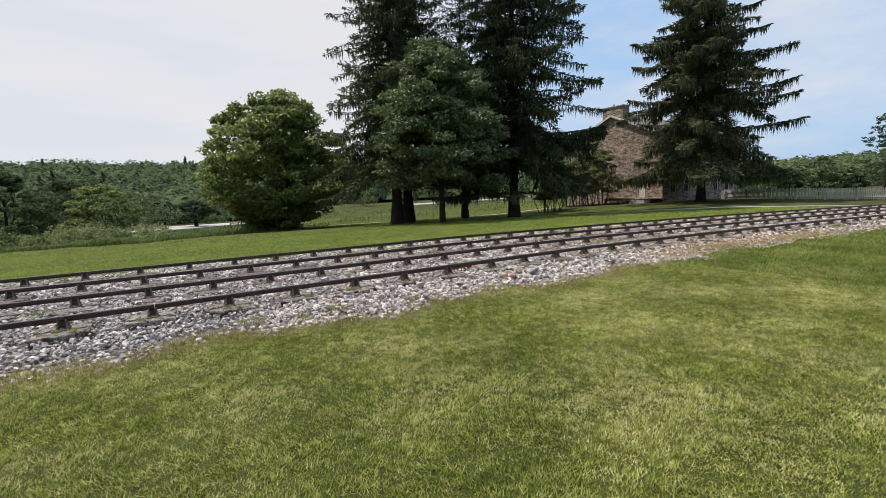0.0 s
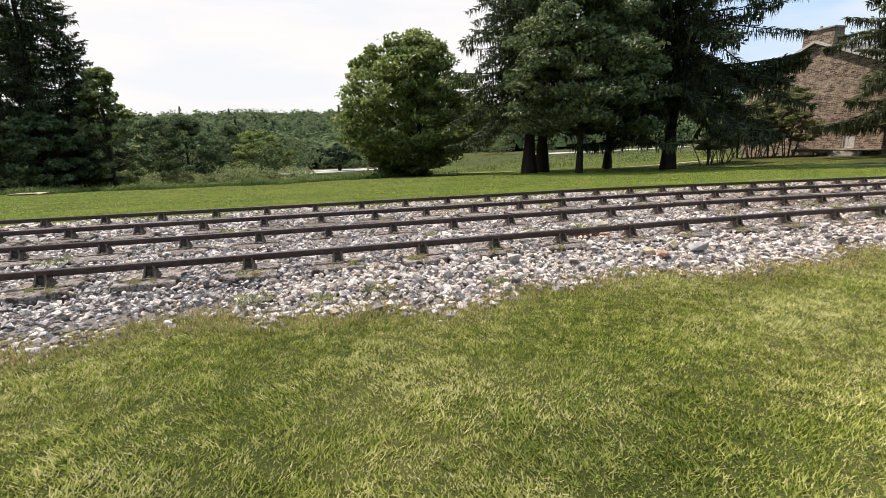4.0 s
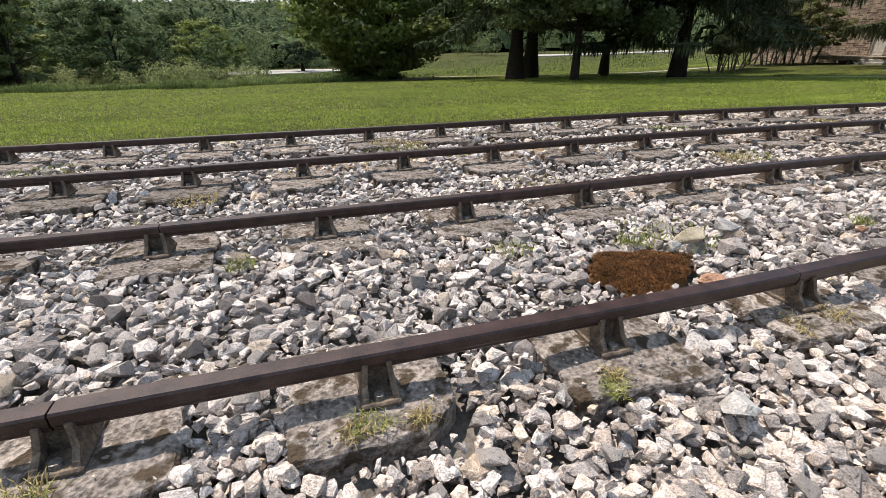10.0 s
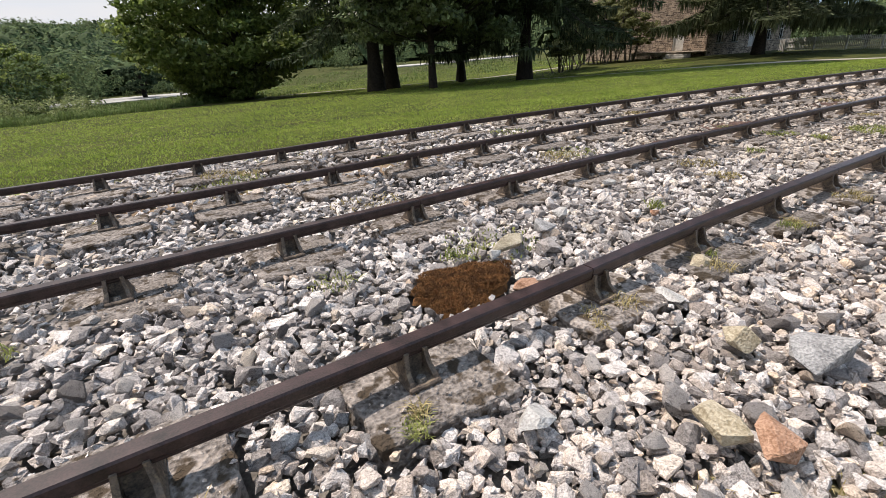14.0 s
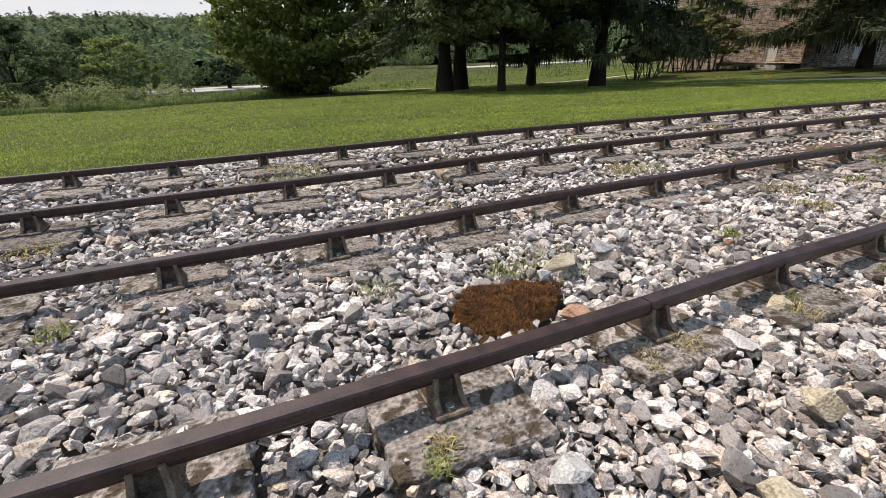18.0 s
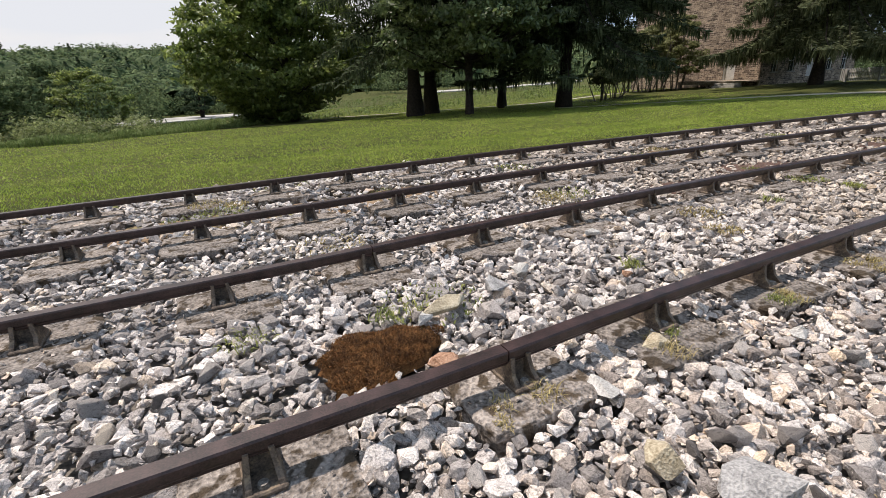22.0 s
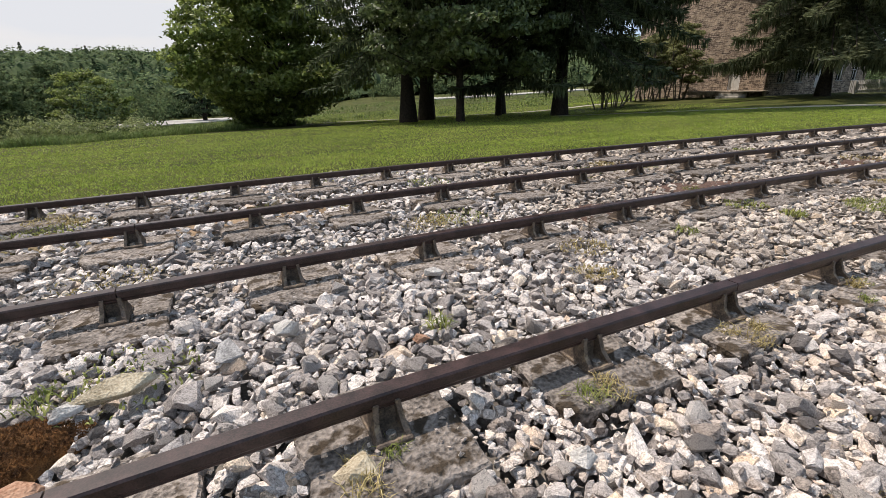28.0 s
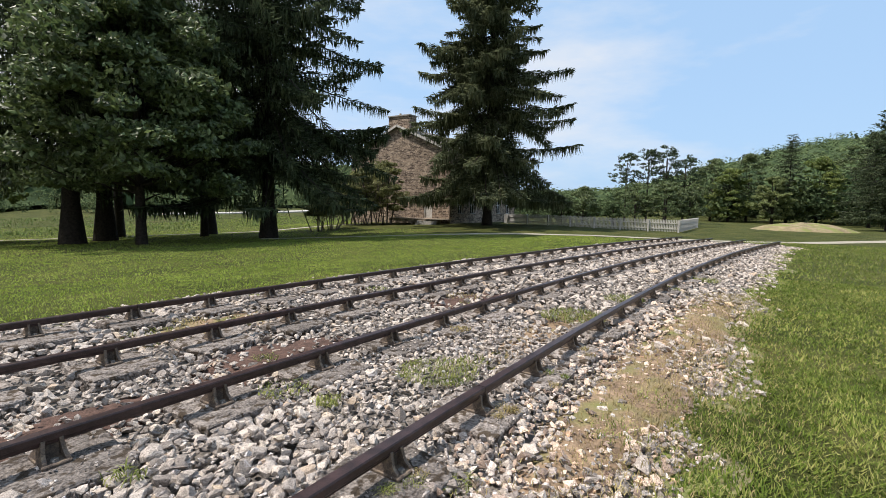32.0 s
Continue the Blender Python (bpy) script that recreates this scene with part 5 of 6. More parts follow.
def woods(name, where, tall, kind, material, seed, label):
    rng = np.random.default_rng(seed)
    shapes = [crown_shape(kind, rng) for _ in range(6)]
    x, y = where[:, 0], where[:, 1]
    h = rng.uniform(*tall, len(x))
    pieces = []
    for q, (v, f) in enumerate(shapes):
        w = np.flatnonzero(np.arange(len(x)) % 6 == q)
        a = rng.uniform(0, 2 * np.pi, len(w))
        wide = h[w] * rng.uniform(0.8, 1.15, len(w))
        ca, sn = np.cos(a)[:, None], np.sin(a)[:, None]
        V = np.stack([(v[None, :, 0] * ca - v[None, :, 1] * sn) * wide[:, None] + x[w, None], (v[None, :, 0] * sn + v[None, :, 1] * ca) * wide[:, None] + y[w, None], v[None, :, 2] * h[w, None] + ground_z(x[w], y[w])[:, None] - 0.3], -1)
        F_ = f[None] + (np.arange(len(w)) * len(v))[:, None, None]
        pieces.append((V.reshape(-1, 3), F_.reshape(-1, 4)))
    return tagged(new(name, mesh_from(name, *join(pieces), material)), label, "woods", kind="stuff")


def polar(n, a0, a1, r0, r1, rng):
    a, r = np.radians(rng.uniform(a0, a1, n)), np.sqrt(rng.uniform(r0 ** 2, r1 ** 2, n))
    return np.stack([r * np.sin(a), r * np.cos(a)], -1)


# floor under the far woods, with the shade put into its dark green
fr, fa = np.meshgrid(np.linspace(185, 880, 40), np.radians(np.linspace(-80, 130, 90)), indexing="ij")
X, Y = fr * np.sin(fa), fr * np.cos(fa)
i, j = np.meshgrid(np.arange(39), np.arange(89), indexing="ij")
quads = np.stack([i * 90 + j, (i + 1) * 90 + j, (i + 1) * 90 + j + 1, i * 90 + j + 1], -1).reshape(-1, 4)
M_WOODS_SHADE = mat("woods_shade_green", (0.02, 0.04, 0.012), (0.06, 0.09, 0.03), 0.08, 0.95, 0.0, 0.9)
tagged(new("woodland_floor", mesh_from("woodland_floor", np.stack([X, Y, ground_z(X, Y) + 0.6], -1).reshape(-1, 3), quads, M_WOODS_SHADE, True)), "dark green woodland floor coloured as shade beneath the far woods", "woodland", kind="structure")
rg = np.random.default_rng(71)


def canopy(name, trees, tall, a0, a1, r0, r1, cards, size, material, seed, label):
    """Closed forest seen from outside: the domes of many crowns over the land, with leaf sprays all over them."""
    rng = np.random.default_rng(seed)
    where = polar(trees, a0, a1, r0, r1, rng)
    h = rng.uniform(*tall, trees)
    w = h * rng.uniform(0.42, 0.66, trees)
    ga, gr = np.meshgrid(np.radians(np.linspace(a0, a1, int((a1 - a0) * 2.6))), np.geomspace(r0, r1, int(math.log(r1 / r0) * 105)), indexing="ij")
    X, Y = gr * np.sin(ga), gr * np.cos(ga)
    top = np.zeros(X.shape)
    for k in range(len(X)):
        lane = np.abs(np.arctan2(where[:, 0], where[:, 1]) - ga[k, 0]) < 5.5 / r0
        wx, wy, wh, ww = where[lane, 0], where[lane, 1], h[lane], w[lane]
        d2 = ((X[k][:, None] - wx) ** 2 + (Y[k][:, None] - wy) ** 2) / ww ** 2
        top[k] = np.max(wh * np.sqrt(np.clip(1 - 0.8 * d2, 0, 1)), axis=1, initial=0.0)
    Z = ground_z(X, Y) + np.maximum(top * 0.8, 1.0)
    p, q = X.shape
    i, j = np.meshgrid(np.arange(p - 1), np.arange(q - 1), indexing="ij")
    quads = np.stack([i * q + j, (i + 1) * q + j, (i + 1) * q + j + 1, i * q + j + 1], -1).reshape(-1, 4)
    # domes take the dark green too, for the shade inside the crowns
    base = tagged(new(name, mesh_from(name, np.stack([X, Y, Z], -1).reshape(-1, 3), quads, M_WOODS_SHADE, True)), label, "woods", kind="stuff")
    pick = rng.integers(trees, size=cards)
    d = rng.normal(size=(cards, 3))
    d[:, 2] = np.abs(d[:, 2]) + 0.12
    d /= np.linalg.norm(d, axis=1)[:, None]
    at = np.stack([where[pick, 0], where[pick, 1], ground_z(where[pick, 0], where[pick, 1])], -1)
    lump = 0.97 + 0.12 * np.sin(5 * d[:, 0] + pick) * np.sin(6 * d[:, 1] + 2.0 * pick) + rng.normal(0, 0.03, cards)
    at += d * np.stack([w[pick], w[pick], h[pick]], -1) * lump[:, None] * np.array([1.05, 1.05, 1.0])
    part("leaf_sprays", mesh_from("leaf_sprays", *leaf_quads(at, np.full(cards, size), rng, 0.5, d * 2.4), material), base)["kind"] = "stuff"
    return base


canopy("woods", 2000, (6, 11), -70, 52, 150, 440, 115000, 1.75, M_FAR, 72, "green wooded hillside across the valley")
canopy("woods", 900, (7, 11), 58, 84, 190, 430, 40000, 1.9, M_FAR, 82, "hazy green wooded hill behind the house")
woods("conifer_woods", polar(70, -70, 48, 260, 440, rg), (9, 13), "conifer", M_FARC, 73, "dark conifers among the far woods")
woods("woods", polar(230, -62, 0, 60, 115, rg), (3.5, 7), "fine", M_FAR, 74, "green thicket at the foot of the hill")
woods("woods", polar(190, -60, 1, 52, 66, rg), (1.2, 2.6), "fine", M_LEAF_P, 83, "green bushes along the foot of the thicket")
woods("woods", polar(120, -62, 42, 112, 150, rg), (4.5, 7.5), "fine", M_FAR, 80, "green thicket climbing the far hill")
woods("woods", polar(110, 84, 116, 96, 135, rg), (6.5, 10.5), "fine", M_FAR, 79, "dense green woods beyond the field")
canopy("woods", 520, (8, 13), 84, 118, 125, 300, 90000, 0.85, M_FAR, 75, "green woods on the rising slope")
woods("conifer_woods", polar(30, 82, 118, 130, 300, rg), (9, 13), "conifer", M_FARC, 76, "dark conifers on the rising slope")
woods("woods", polar(60, 56, 84, 120, 170, rg), (5, 8), "fine", M_FAR, 77, "green woods behind the house")
woods("woods", polar(120, 118, 290, 90, 260, rg), (10, 16), "broad", M_FAR, 78, "green woods round the fields")

for k, (x, y, h, r) in enumerate(((-12, 60, 7, 4.2), (-5, 66, 6, 4.0), (-9, 72, 7, 4.6), (-17, 68, 8, 5), (-21, 60, 9, 5))):
    g = float(ground_z(x, y))
    broadleaf(x, y, r, g + 0.2, g + h, 360 + k, 0.22, 90, 130, M_LEAF_Y if k % 3 == 1 else M_FAR, "leafy green thicket tree in the valley", 0.18)

# trees at the lawn's far edge
edge = [(-46, 58, 18, 6.5, 0), (-39, 54, 17, 6.5, 0), (-33, 50, 17, 6, 0), (-28.5, 47, 14, 5.2, 1), (-24, 47.5, 13, 4.8, 1), (-25, 54, 18, 6.0, 0), (-52, 60, 18, 6.5, 0), (-30, 60, 19, 7, 0), (-15.6, 49.5, 10.2, 2.7, 1), (-18.5, 45.5, 6, 2.6, 0)]
for k, (x, y, h, r, light) in enumerate(edge):
    g = float(ground_z(x, y))
    broadleaf(x, y, r, g + 0.1, g + h, 300 + k, 0.34, 110, 90, M_LEAF_P if light else M_FAR, "light green leafy tree at the lawn's wooded edge" if light else "dark green leafy tree at the lawn's wooded edge", 0.18)
for k, (x, y, h, r) in enumerate(((-20.6, 50, 27, 5.6), (-18.6, 51.5, 16, 4.4), (-30, 55, 20, 5), (-41, 58, 20, 5))):
    spruce(x, y, h, r, 320 + k, 0.6, "dark spruce at the lawn's wooded edge", 20 if k < 2 else 9)
# trees beyond the bend
for k, (x, y, h, r) in enumerate(((97, 2.6, 7.4, 3.0), (104, -3.5, 10.5, 4.6), (106, 11.5, 11, 4.6), (101, 8.6, 9.5, 4.0), (109, 6.0, 12, 5.0), (112, -9, 13, 5.5))):
    g = float(ground_z(x, y))
    broadleaf(x, y, r, g + 0.4, g + h, 340 + k, 0.28, 100, 120, (M_LEAF_P, M_LEAF_Y, M_LEAF, M_LEAF_Y, M_LEAF, M_LEAF)[k], "leafy green tree beyond the bend of the tracks", 0.25)
spruce(102, 0.5, 14.6, 3.4, 351, 0.8, "dark pointed spruce beyond the tracks", 12)
spruce(76, -6.9, 13.5, 4.4, 352, 0.8, "broad dark spruce at the field's edge", 22)
spruce(92, -8.0, 13.0, 4.6, 357, 0.8, "dark spruce before the rising woods", 14)
for k, (x, y, h) in enumerate(((78, 20.5, 10.5), (80, 18, 11.3), (79, 15.5, 11.5), (82, 13.5, 10.5))):
    g = float(ground_z(x, y))
    broadleaf(x, y, 2.6, g + 5.0, g + h - 0.6, 353 + k, 0.24, 70, 22, M_FARC, "tall thin pine with an airy tufted crown", 0.16)

# tall meadow plants at the edge of the mown lawn
rng = np.random.default_rng(81)
n = 26000
x = rng.uniform(-36, 14, n)
y = np.interp(x, [-36, -15, 0, 14], [43, 37.5, 36.5, 52]) + np.abs(rng.normal(0, 3.4, n)) + 0.8 * np.sin(x * 0.9) + 0.5 * np.sin(x * 2.3)
tall = 0.34 + 0.30 * (np.sin(x * 1.3 + 2) * np.sin(x * 0.47) > 0.1) * rng.random(n) + 0.22 * rng.random(n) * (np.sin(x * 3.7) > 0.3)
v, f = blades(x, y, ground_z(x, y) - 0.02, tall, 0.035, rng, 1.3)
tagged(new("meadow_plants", mesh_from("meadow_plants", v, f, M_MEADOW)), "tall unmown meadow plants edging the lawn", "meadow", kind="stuff")
n = 5000
x = rng.uniform(-8, 17, n)
y = 52 + (np.interp(x, [-8, 3, 9, 15], [69, 71, 75, 83]) - 52) * rng.random(n)
v, f = blades(x, y, ground_z(x, y) - 0.02, 0.32, 0.10, rng, 1.6)
tagged(new("meadow_plants", mesh_from("meadow_plants", v, f, M_MEADOW)), "rough green meadow between the trees and the road", "meadow", kind="stuff")
n = 9000
x, y = rng.uniform(16, 66, n), rng.uniform(57, 98, n)
tall = 0.16 + 0.5 * rng.random(n) * (np.sin(x * 0.7 + 1) * np.sin(y * 0.4 + x * 0.2) > 0.15)
v, f = blades(x, y, ground_z(x, y) - 0.02, tall, 0.10, rng, 2.4)
tagged(new("meadow_plants", mesh_from("meadow_plants", v, f, M_MEADOW)), "rough green meadow behind the grove", "meadow", kind="stuff")

# low rail by the road
low_rail = thing("post_and_rail_fence", Matrix(), "short grey post-and-rail fence before the gravel road", "fence")
for k in range(4):
    x, y = 8.4 + k * 1.0, 66.0 + k * 0.5
    part("post", boxed(-0.07, 0.07, -0.07, 0.07, -0.4, 0.85, 0.01), low_rail, M_WOOD).matrix_basis = pose(x, y, float(ground_z(x, y)), 0, 0, 26)
    if k < 3:
        part("rail", boxed(0.05, 1.07, -0.04, 0.04, 0.66, 0.80, 0.01), low_rail, M_WOOD).matrix_basis = pose(x, y, float(ground_z(x, y)), 0, 0, 26)

# ---- the stone house ----
HX0, HX1, HY0, HY1, HZ, EAVE, RIDGE = 48.5, 64.3, 31.4, 45.2, -0.9, 6.8, 9.8
HYM = (HY0 + HY1) / 2
house = thing("stone_house", Matrix(), "two-storey tan sandstone house with grey shingle roof", "house")


def wall_with_holes(name, axis, at, a0, a1, z0, z1, holes, thick=0.5, gable=None, label=""):
    """A wall along x or y with openings; gable: height of the ridge over its middle."""
    bm = bmesh.new()
    xs = sorted({a0, a1, *[h[0] for h in holes], *[h[1] for h in holes]})
    zs = sorted({z0, z1, *[h[2] for h in holes], *[h[3] for h in holes]})
    for p, q in zip(xs, xs[1:]):
        for s, t in zip(zs, zs[1:]):
            if any(h[0] <= p and q <= h[1] and h[2] <= s and t <= h[3] for h in holes):
                continue
            if axis == "y":
                box(bm, at, at + thick, p, q, s, t)
            else:
                box(bm, p, q, at, at + thick, s, t)
    if gable:
        m = (a0 + a1) / 2
        lo = [bm.verts.new(c) for c in ((at, a0, z1), (at, a1, z1), (at, m, gable))]
        hi = [bm.verts.new(c) for c in ((at + thick, a0, z1), (at + thick, a1, z1), (at + thick, m, gable))]
        bm.faces.new(lo), bm.faces.new(hi)
        for q in range(3):
            bm.faces.new([lo[q], lo[(q + 1) % 3], hi[(q + 1) % 3], hi[q]])
    bmesh.ops.remove_doubles(bm, verts=bm.verts, dist=0.001)
    bmesh.ops.recalc_face_normals(bm, faces=bm.faces)
    return part(name, bm, house, M_MASONRY, label)


def window(axis, at, a, z, w=0.95, h=1.7, out=-1):
    """Framed sash window with sill, lintel and panes, in a wall opening."""
    def bx(a0, a1, d0, d1, z0, z1):
        return boxed(at + d0, at + d1, a0, a1, z0, z1) if axis == "y" else boxed(a0, a1, at + d0, at + d1, z0, z1)
    fr = part("window", bx(a - w / 2, a - w / 2 + 0.10, 0.08, 0.2, z, z + h), house, M_WHITE)
    part("jamb", bx(a + w / 2 - 0.10, a + w / 2, 0.08, 0.2, z, z + h), fr, M_WHITE)
    part("head", bx(a - w / 2 + 0.1, a + w / 2 - 0.1, 0.08, 0.2, z + h - 0.1, z + h), fr, M_WHITE)
    part("meeting_rail", bx(a - w / 2 + 0.1, a + w / 2 - 0.1, 0.10, 0.17, z + h * 0.5 - 0.03, z + h * 0.5 + 0.03), fr, M_WHITE)
    part("sill", bx(a - w / 2 - 0.08, a + w / 2 + 0.08, -0.07, 0.2, z - 0.09, z), fr, M_STEP)
    part("muntin", bx(a - 0.02, a + 0.02, 0.11, 0.16, z + 0.03, z + h - 0.1), fr, M_WHITE)
    part("pane", bx(a - w / 2 + 0.1, a + w / 2 - 0.1, 0.13, 0.14, z, z + h - 0.1), fr, M_GLASS)


def door(axis, at, a, z, w=1.1, h=2.15):
    def bx(a0, a1, d0, d1, z0, z1):
        return boxed(at + d0, at + d1, a0, a1, z0, z1) if axis == "y" else boxed(a0, a1, at + d0, at + d1, z0, z1)
    d = part("door", bx(a - w / 2 + 0.1, a + w / 2 - 0.1, 0.16, 0.22, z, z + h - 0.1), house, M_TRIM, "pale grey panelled door")
    for q in (-1, 1):
        part("jamb", bx(a + q * (w / 2 - 0.05) - 0.05, a + q * (w / 2 - 0.05) + 0.05, 0.05, 0.24, z, z + h), d, M_WHITE)
    part("head", bx(a - w / 2 + 0.1, a + w / 2 - 0.1, 0.05, 0.24, z + h - 0.1, z + h), d, M_WHITE)
    for zz in (0.25, 1.15):
        for q in (-0.22, 0.22):
            part("panel", bx(a + q - 0.15, a + q + 0.15, 0.145, 0.16, z + zz, z + zz + 0.7), d, M_TRIM)


DECK = 0.05
gable_doors = [(33.6, 34.7, DECK, DECK + 2.3)]
gable_wins = []
wall_with_holes("wall", "y", HX0, HY0, HY1, HZ, EAVE, gable_doors + gable_wins, gable=RIDGE)
door("y", HX0, 34.15, DECK, 1.1, 2.3)
for a0, a1, z0, z1 in gable_wins:
    window("y", HX0, (a0 + a1) / 2, z0, a1 - a0, z1 - z0)
fx = [50.6, 53.2, 56.4, 59.6, 62.2]
front = [(a - 0.5, a + 0.5, 0.6, 2.4) for q, a in enumerate(fx) if q != 2] + [(55.8, 57.0, DECK, DECK + 2.4)] + [(a - 0.5, a + 0.5, 3.5, 5.1) for a in fx]
wall_with_holes("wall", "x", HY0 + 0.003, HX0 + 0.5, HX1 - 0.5, HZ, EAVE, front)
door("x", HY0, 56.4, DECK, 1.2, 2.4)
for a0, a1, z0, z1 in front:
    if a1 - a0 < 1.15:
        window("x", HY0, (a0 + a1) / 2, z0, a1 - a0, z1 - z0)
wall_with_holes("wall", "y", HX1 - 0.5, HY0, HY1, HZ, EAVE, [], gable=RIDGE)
wall_with_holes("wall", "x", HY1 - 0.503, HX0 + 0.5, HX1 - 0.5, HZ, EAVE, [])
for sgn in (-1, 1):
    n_ = 16
    half = (HY1 - HY0) / 2 + 0.35
    pitch = (RIDGE - EAVE) / ((HY1 - HY0) / 2)
    zr, ze = RIDGE + 0.09, RIDGE + 0.09 - pitch * half
    bm = bmesh.new()
    vs = [bm.verts.new((xx, HYM + sgn * yy, zz)) for xx in (HX0 - 0.24, HX1 + 0.24) for yy, zz in ((0.0, zr), (half, ze), (half, ze - 0.1), (0.0, zr - 0.1))]
    for fc in ((0, 1, 2, 3), (7, 6, 5, 4), (0, 4, 5, 1), (1, 5, 6, 2), (2, 6, 7, 3), (3, 7, 4, 0)):
        bm.faces.new([vs[c] for c in fc])
    bmesh.ops.recalc_face_normals(bm, faces=bm.faces)
    roof = part("roof", bm, house, M_ROOF)
    for q in range(n_):
        bm = bmesh.new()
        a, b = half * q / n_, half * (q + 1) / n_ + 0.08
        za, zb = RIDGE + 0.22 - pitch * a, RIDGE + 0.22 - pitch * b
        vs = [bm.verts.new((xx, HYM + sgn * yy, zz)) for xx, yy, zz in ((HX0 - 0.25, a, za), (HX1 + 0.25, a, za), (HX1 + 0.25, b, zb + 0.03), (HX0 - 0.25, b, zb + 0.03), (HX0 - 0.25, a, za - 0.12), (HX1 + 0.25, a, za - 0.12), (HX1 + 0.25, b, zb - 0.09), (HX0 - 0.25, b, zb - 0.09))]
        for fc in ((0, 1, 2, 3), (7, 6, 5, 4), (0, 4, 5, 1), (1, 5, 6, 2), (2, 6, 7, 3), (3, 7, 4, 0)):
            bm.faces.new([vs[c] for c in fc])
        bmesh.ops.recalc_face_normals(bm, faces=bm.faces)
        part("shingle_course", bm, roof, M_ROOF)
    bm = bmesh.new()
    vs = [bm.verts.new((xx, HYM + sgn * yy, RIDGE + zz - pitch * yy)) for xx in (HX0 - 0.29, HX0 - 0.253) for yy, zz in ((0.02, 0.26), (half, 0.26), (half, 0.02), (0.02, 0.02))]
    for fc in ((0, 1, 2, 3), (7, 6, 5, 4), (0, 4, 5, 1), (1, 5, 6, 2), (2, 6, 7, 3), (3, 7, 4, 0)):
        bm.faces.new([vs[c] for c in fc])
    bmesh.ops.recalc_face_normals(bm, faces=bm.faces)
    part("bargeboard", bm, roof, M_TRIM)
for xc in (HX0 + 0.75, HX1 - 0.75):
    bm = bmesh.new()
    box(bm, xc - 0.62, xc + 0.62, HYM - 1.45, HYM + 1.45, RIDGE - 1.6, RIDGE + 1.15)
    ch = part("chimney", bm, house, M_MASONRY)
    part("chimney_cap", boxed(xc - 0.72, xc + 0.72, HYM - 1.55, HYM + 1.55, RIDGE + 1.15, RIDGE + 1.30, 0.02), ch, M_STEP)
    bm = bmesh.new()
    bmesh.ops.create_cone(bm, cap_ends=True, segments=10, radius1=0.14, radius2=0.12, depth=0.3, matrix=Matrix.Translation((xc, HYM + 0.3, RIDGE + 1.45)))
    part("chimney_pot", bm, ch, M_TAN)
v, f = tube([(HX0 - 0.08, HY0 - 0.08, HZ), (HX0 - 0.08, HY0 - 0.08, EAVE * 0.5), (HX0 - 0.08, HY0 - 0.08, EAVE)], [0.07] * 3, 8)
part("downspout", mesh_from("downspout", v, f, M_CHAIR), house, label="dark metal downspout")

# porch deck and steps
porch = thing("porch_deck", Matrix(), "grey weathered wooden porch deck before the gable door", "porch")
for q in range(14):
    x = 45.4 + q * 0.22
    part("board", boxed(x, x + 0.205, 30.9, 37.0, DECK - 0.09, DECK - 0.04), porch, M_WOOD)
part("skirt", boxed(45.42, 45.50, 31.0, 36.9, DECK - 0.32, DECK - 0.093), porch, M_WOOD)
for y in (31.1, 34.0, 36.8):
    for x in (45.6, 48.1):
        part("post", boxed(x - 0.09, x + 0.09, y - 0.09, y + 0.09, -1.6, DECK - 0.093), porch, M_WOOD)
steps = thing("stone_steps", Matrix(), "grey stone steps up to the porch", "steps")
for q in range(4):
    part("step", boxed(45.0 - 0.34 * q, 45.36 - 0.34 * q, 30.9, 33.0, -1.6, DECK - 0.20 - 0.19 * q, 0.02), steps, M_STEP)

# ---- picket fence ----
fence = thing("picket_fence", Matrix(), "white wooden picket fence round the yard, greyed as in shade", "fence")
PICKET = bpy.data.meshes.new("picket")
bm = bmesh.new()
vs = [bm.verts.new((px, py, pz)) for py in (-0.011, 0.011) for px, pz in ((-0.036, 0.0), (0.036, 0.0), (0.036, 0.92), (0.0, 1.0), (-0.036, 0.92))]
bm.faces.new(vs[:5]), bm.faces.new(list(reversed(vs[5:])))
for q in range(5):
    bm.faces.new([vs[q], vs[(q + 1) % 5], vs[5 + (q + 1) % 5], vs[5 + q]])
bmesh.ops.recalc_face_normals(bm, faces=bm.faces)
bm.to_mesh(PICKET)
bm.free()
PICKET.materials.append(M_PICKET)
for FA, FB in ((Vector((50.0, 10.3)), Vector((53.0, 27.5))), (Vector((50.2, 10.25)), Vector((62.0, 9.9)))):
    run = (FB - FA).length
    head = math.degrees(math.atan2(FB.y - FA.y, FB.x - FA.x))
    for q in range(int(run / 0.125)):
        c = FA + (FB - FA) * (q * 0.125 / run)
        ob = part("picket", PICKET, fence)
        ob.matrix_basis = pose(c.x, c.y, float(ground_z(c.x, c.y)) + 0.06, 0, 0, head)
    for q in range(int(run / 2.4) + 1):
        c = FA + (FB - FA) * (q * 2.4 / run)
        g = float(ground_z(c.x, c.y))
        ob = part("post", boxed(-0.06, 0.06, 0.055, 0.165, -0.4, 1.02), fence, M_PICKET)
        ob.matrix_basis = pose(c.x, c.y, g, 0, 0, head)
        if q < int(run / 2.4):
            e = FA + (FB - FA) * ((q + 1) * 2.4 / run)
            g2 = float(ground_z(e.x, e.y))
            for zz in (0.3, 0.75):
                bm = bmesh.new()
                box(bm, 0, 2.4, 0.013, 0.05, -0.04, 0.04)
                ob = part("rail", bm, fence, M_PICKET)
                ob.matrix_basis = pose(c.x, c.y, g + zz, 0, -math.degrees(math.atan2(g2 - g, 2.4)), head)

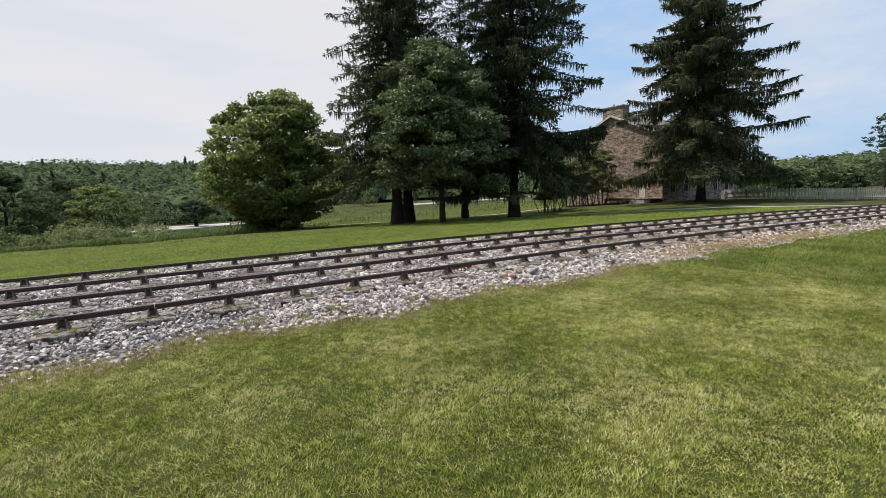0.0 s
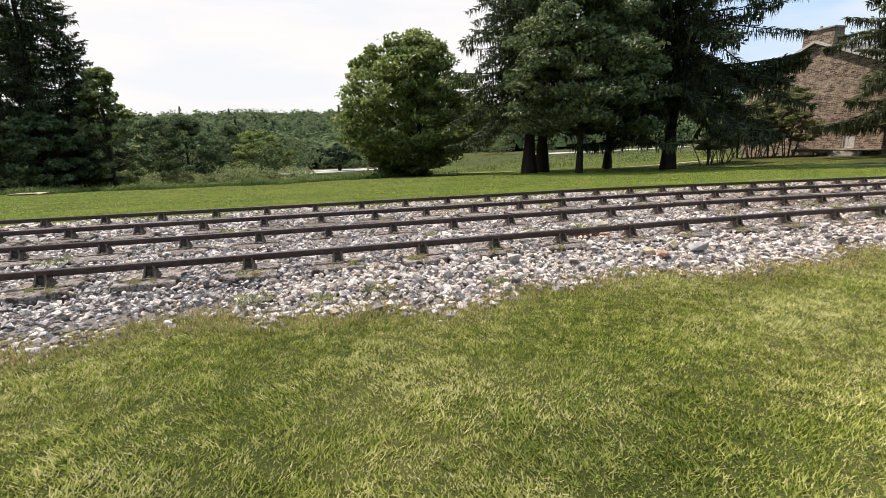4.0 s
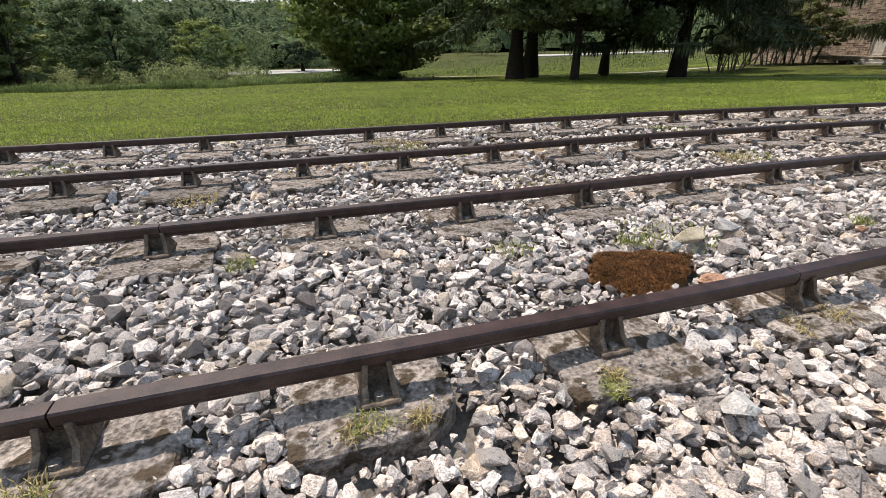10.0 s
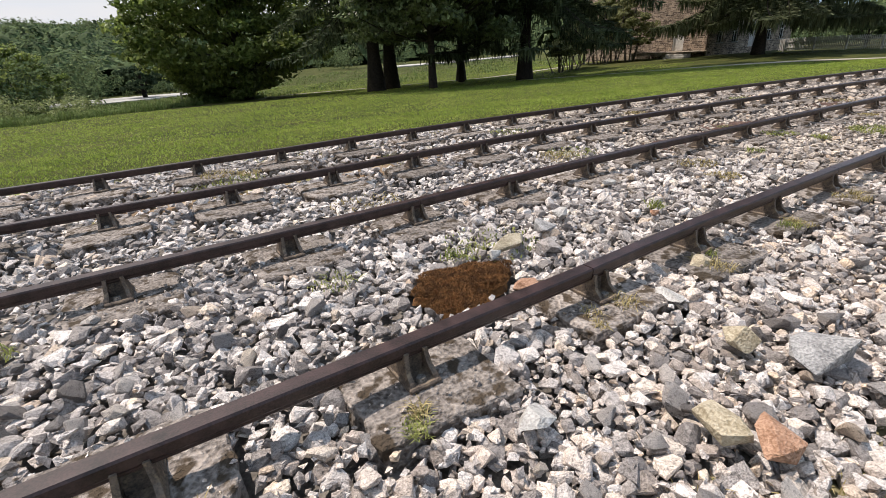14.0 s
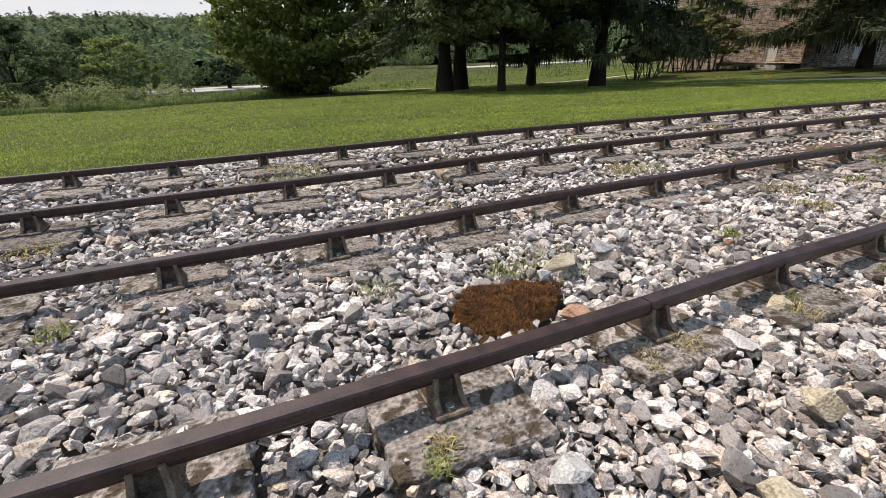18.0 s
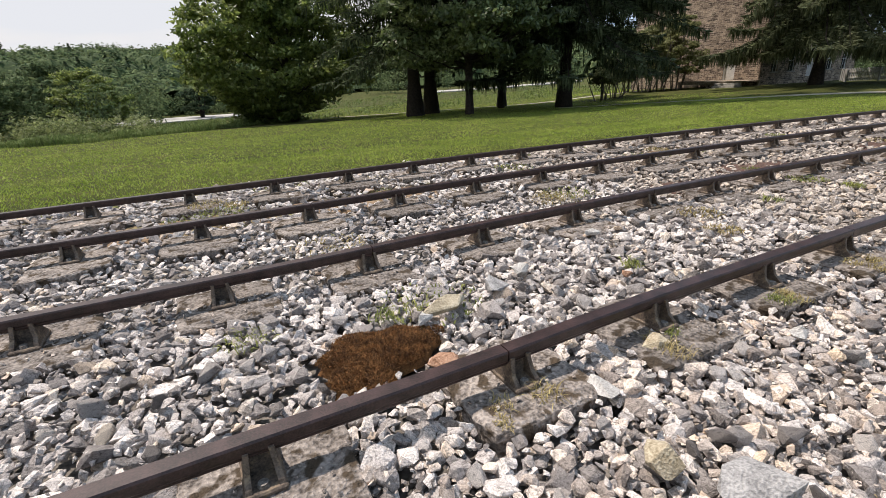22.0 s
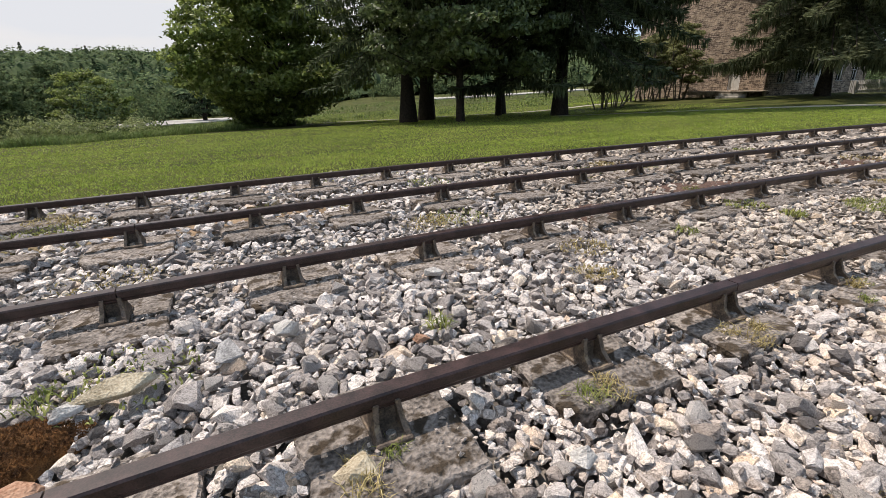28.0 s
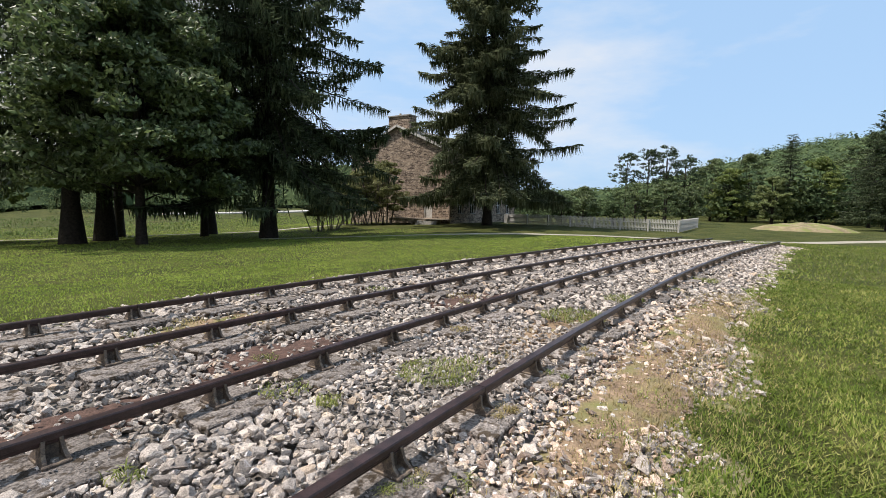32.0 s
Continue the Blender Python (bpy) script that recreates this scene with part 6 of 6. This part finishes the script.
# ---- white shed ----
shed = thing("white_shed", pose(-39.6, 39.6, float(ground_z(-39.6, 39.6)), 0, 0, 48), "white clapboard building with dark base and low gable", "building")
for q in range(23):
    bm = bmesh.new()
    vs = [bm.verts.new((px, py, pz)) for px in (-9.0, 0.0) for py, pz in ((0.0, 0.25 + q * 0.22), (-0.03, 0.25 + q * 0.22), (-0.008, 0.475 + q * 0.22), (0.0, 0.475 + q * 0.22))]
    for fc in ((0, 1, 2, 3), (7, 6, 5, 4), (0, 4, 5, 1), (1, 5, 6, 2), (2, 6, 7, 3), (3, 7, 4, 0)):
        bm.faces.new([vs[c] for c in fc])
    bmesh.ops.recalc_face_normals(bm, faces=bm.faces)
    part("clapboard", bm, shed, M_WHITE)
part("wall", boxed(-9.0, -0.01, 0.002, 7.0, 0.0, 5.31), shed, M_WHITE)
part("corner_board", boxed(-0.012, 0.09, -0.045, 0.12, 0.25, 5.31), shed, M_WHITE)
part("base", boxed(-9.2, 1.6, -0.12, 7.1, -0.5, 0.24), shed, M_WOOD, "dark timber base")
bm = bmesh.new()
vs = [bm.verts.new((px, py, pz)) for py in (-0.5, 7.5) for px, pz in ((0.7, 5.01), (0.7, 5.26), (-4.5, 7.66), (-9.7, 5.26), (-9.7, 5.01), (-4.5, 7.41))]
bm.faces.new(vs[:6]), bm.faces.new(list(reversed(vs[6:])))
for q in range(6):
    bm.faces.new([vs[q], vs[(q + 1) % 6], vs[6 + (q + 1) % 6], vs[6 + q]])
bmesh.ops.recalc_face_normals(bm, faces=bm.faces)
part("roof", bm, shed, M_WHITE)

# stone slabs lying by the meadow
for k, (dx, dy, s, a) in enumerate(((0, 0, 1.5, 10), (1.1, 0.3, 1.2, -15), (0.4, 0.5, 1.0, 40))):
    g = float(ground_z(-15.8 + dx, 36 + dy))
    odd_stone(-15.8 + dx, 36 + dy, s, M_TAN, "pale flat stone slab at the lawn's edge", a, (1, 0.5, 0.16), g + 0.03, 60 + k)

# dirt bank beyond the path
bx, by = np.meshgrid(np.linspace(-1, 1, 31), np.linspace(-1, 1, 21), indexing="ij")
rr = np.clip(1 - bx ** 2 - by ** 2, 0, 1)
X, Y = 68 + bx * 4 - by * 1.5, 0.9 + by * 4.4 + bx * 1
Z = ground_z(X, Y) - 0.06 + 0.78 * rr ** 0.7 * (1 + 0.18 * np.sin(X * 1.1 + 1) * np.cos(Y * 0.8)) + 0.07 * np.sin(X * 3) * np.cos(Y * 2.3) * rr
i, j = np.meshgrid(np.arange(30), np.arange(20), indexing="ij")
quads = np.stack([i * 21 + j, (i + 1) * 21 + j, (i + 1) * 21 + j + 1, i * 21 + j + 1], -1).reshape(-1, 4)
tagged(new("dirt_bank", mesh_from("dirt_bank", np.stack([X, Y, Z], -1).reshape(-1, 3), quads, M_BANK, True)), "low bank of bare tan dirt with thin grass", "bank", kind="structure")
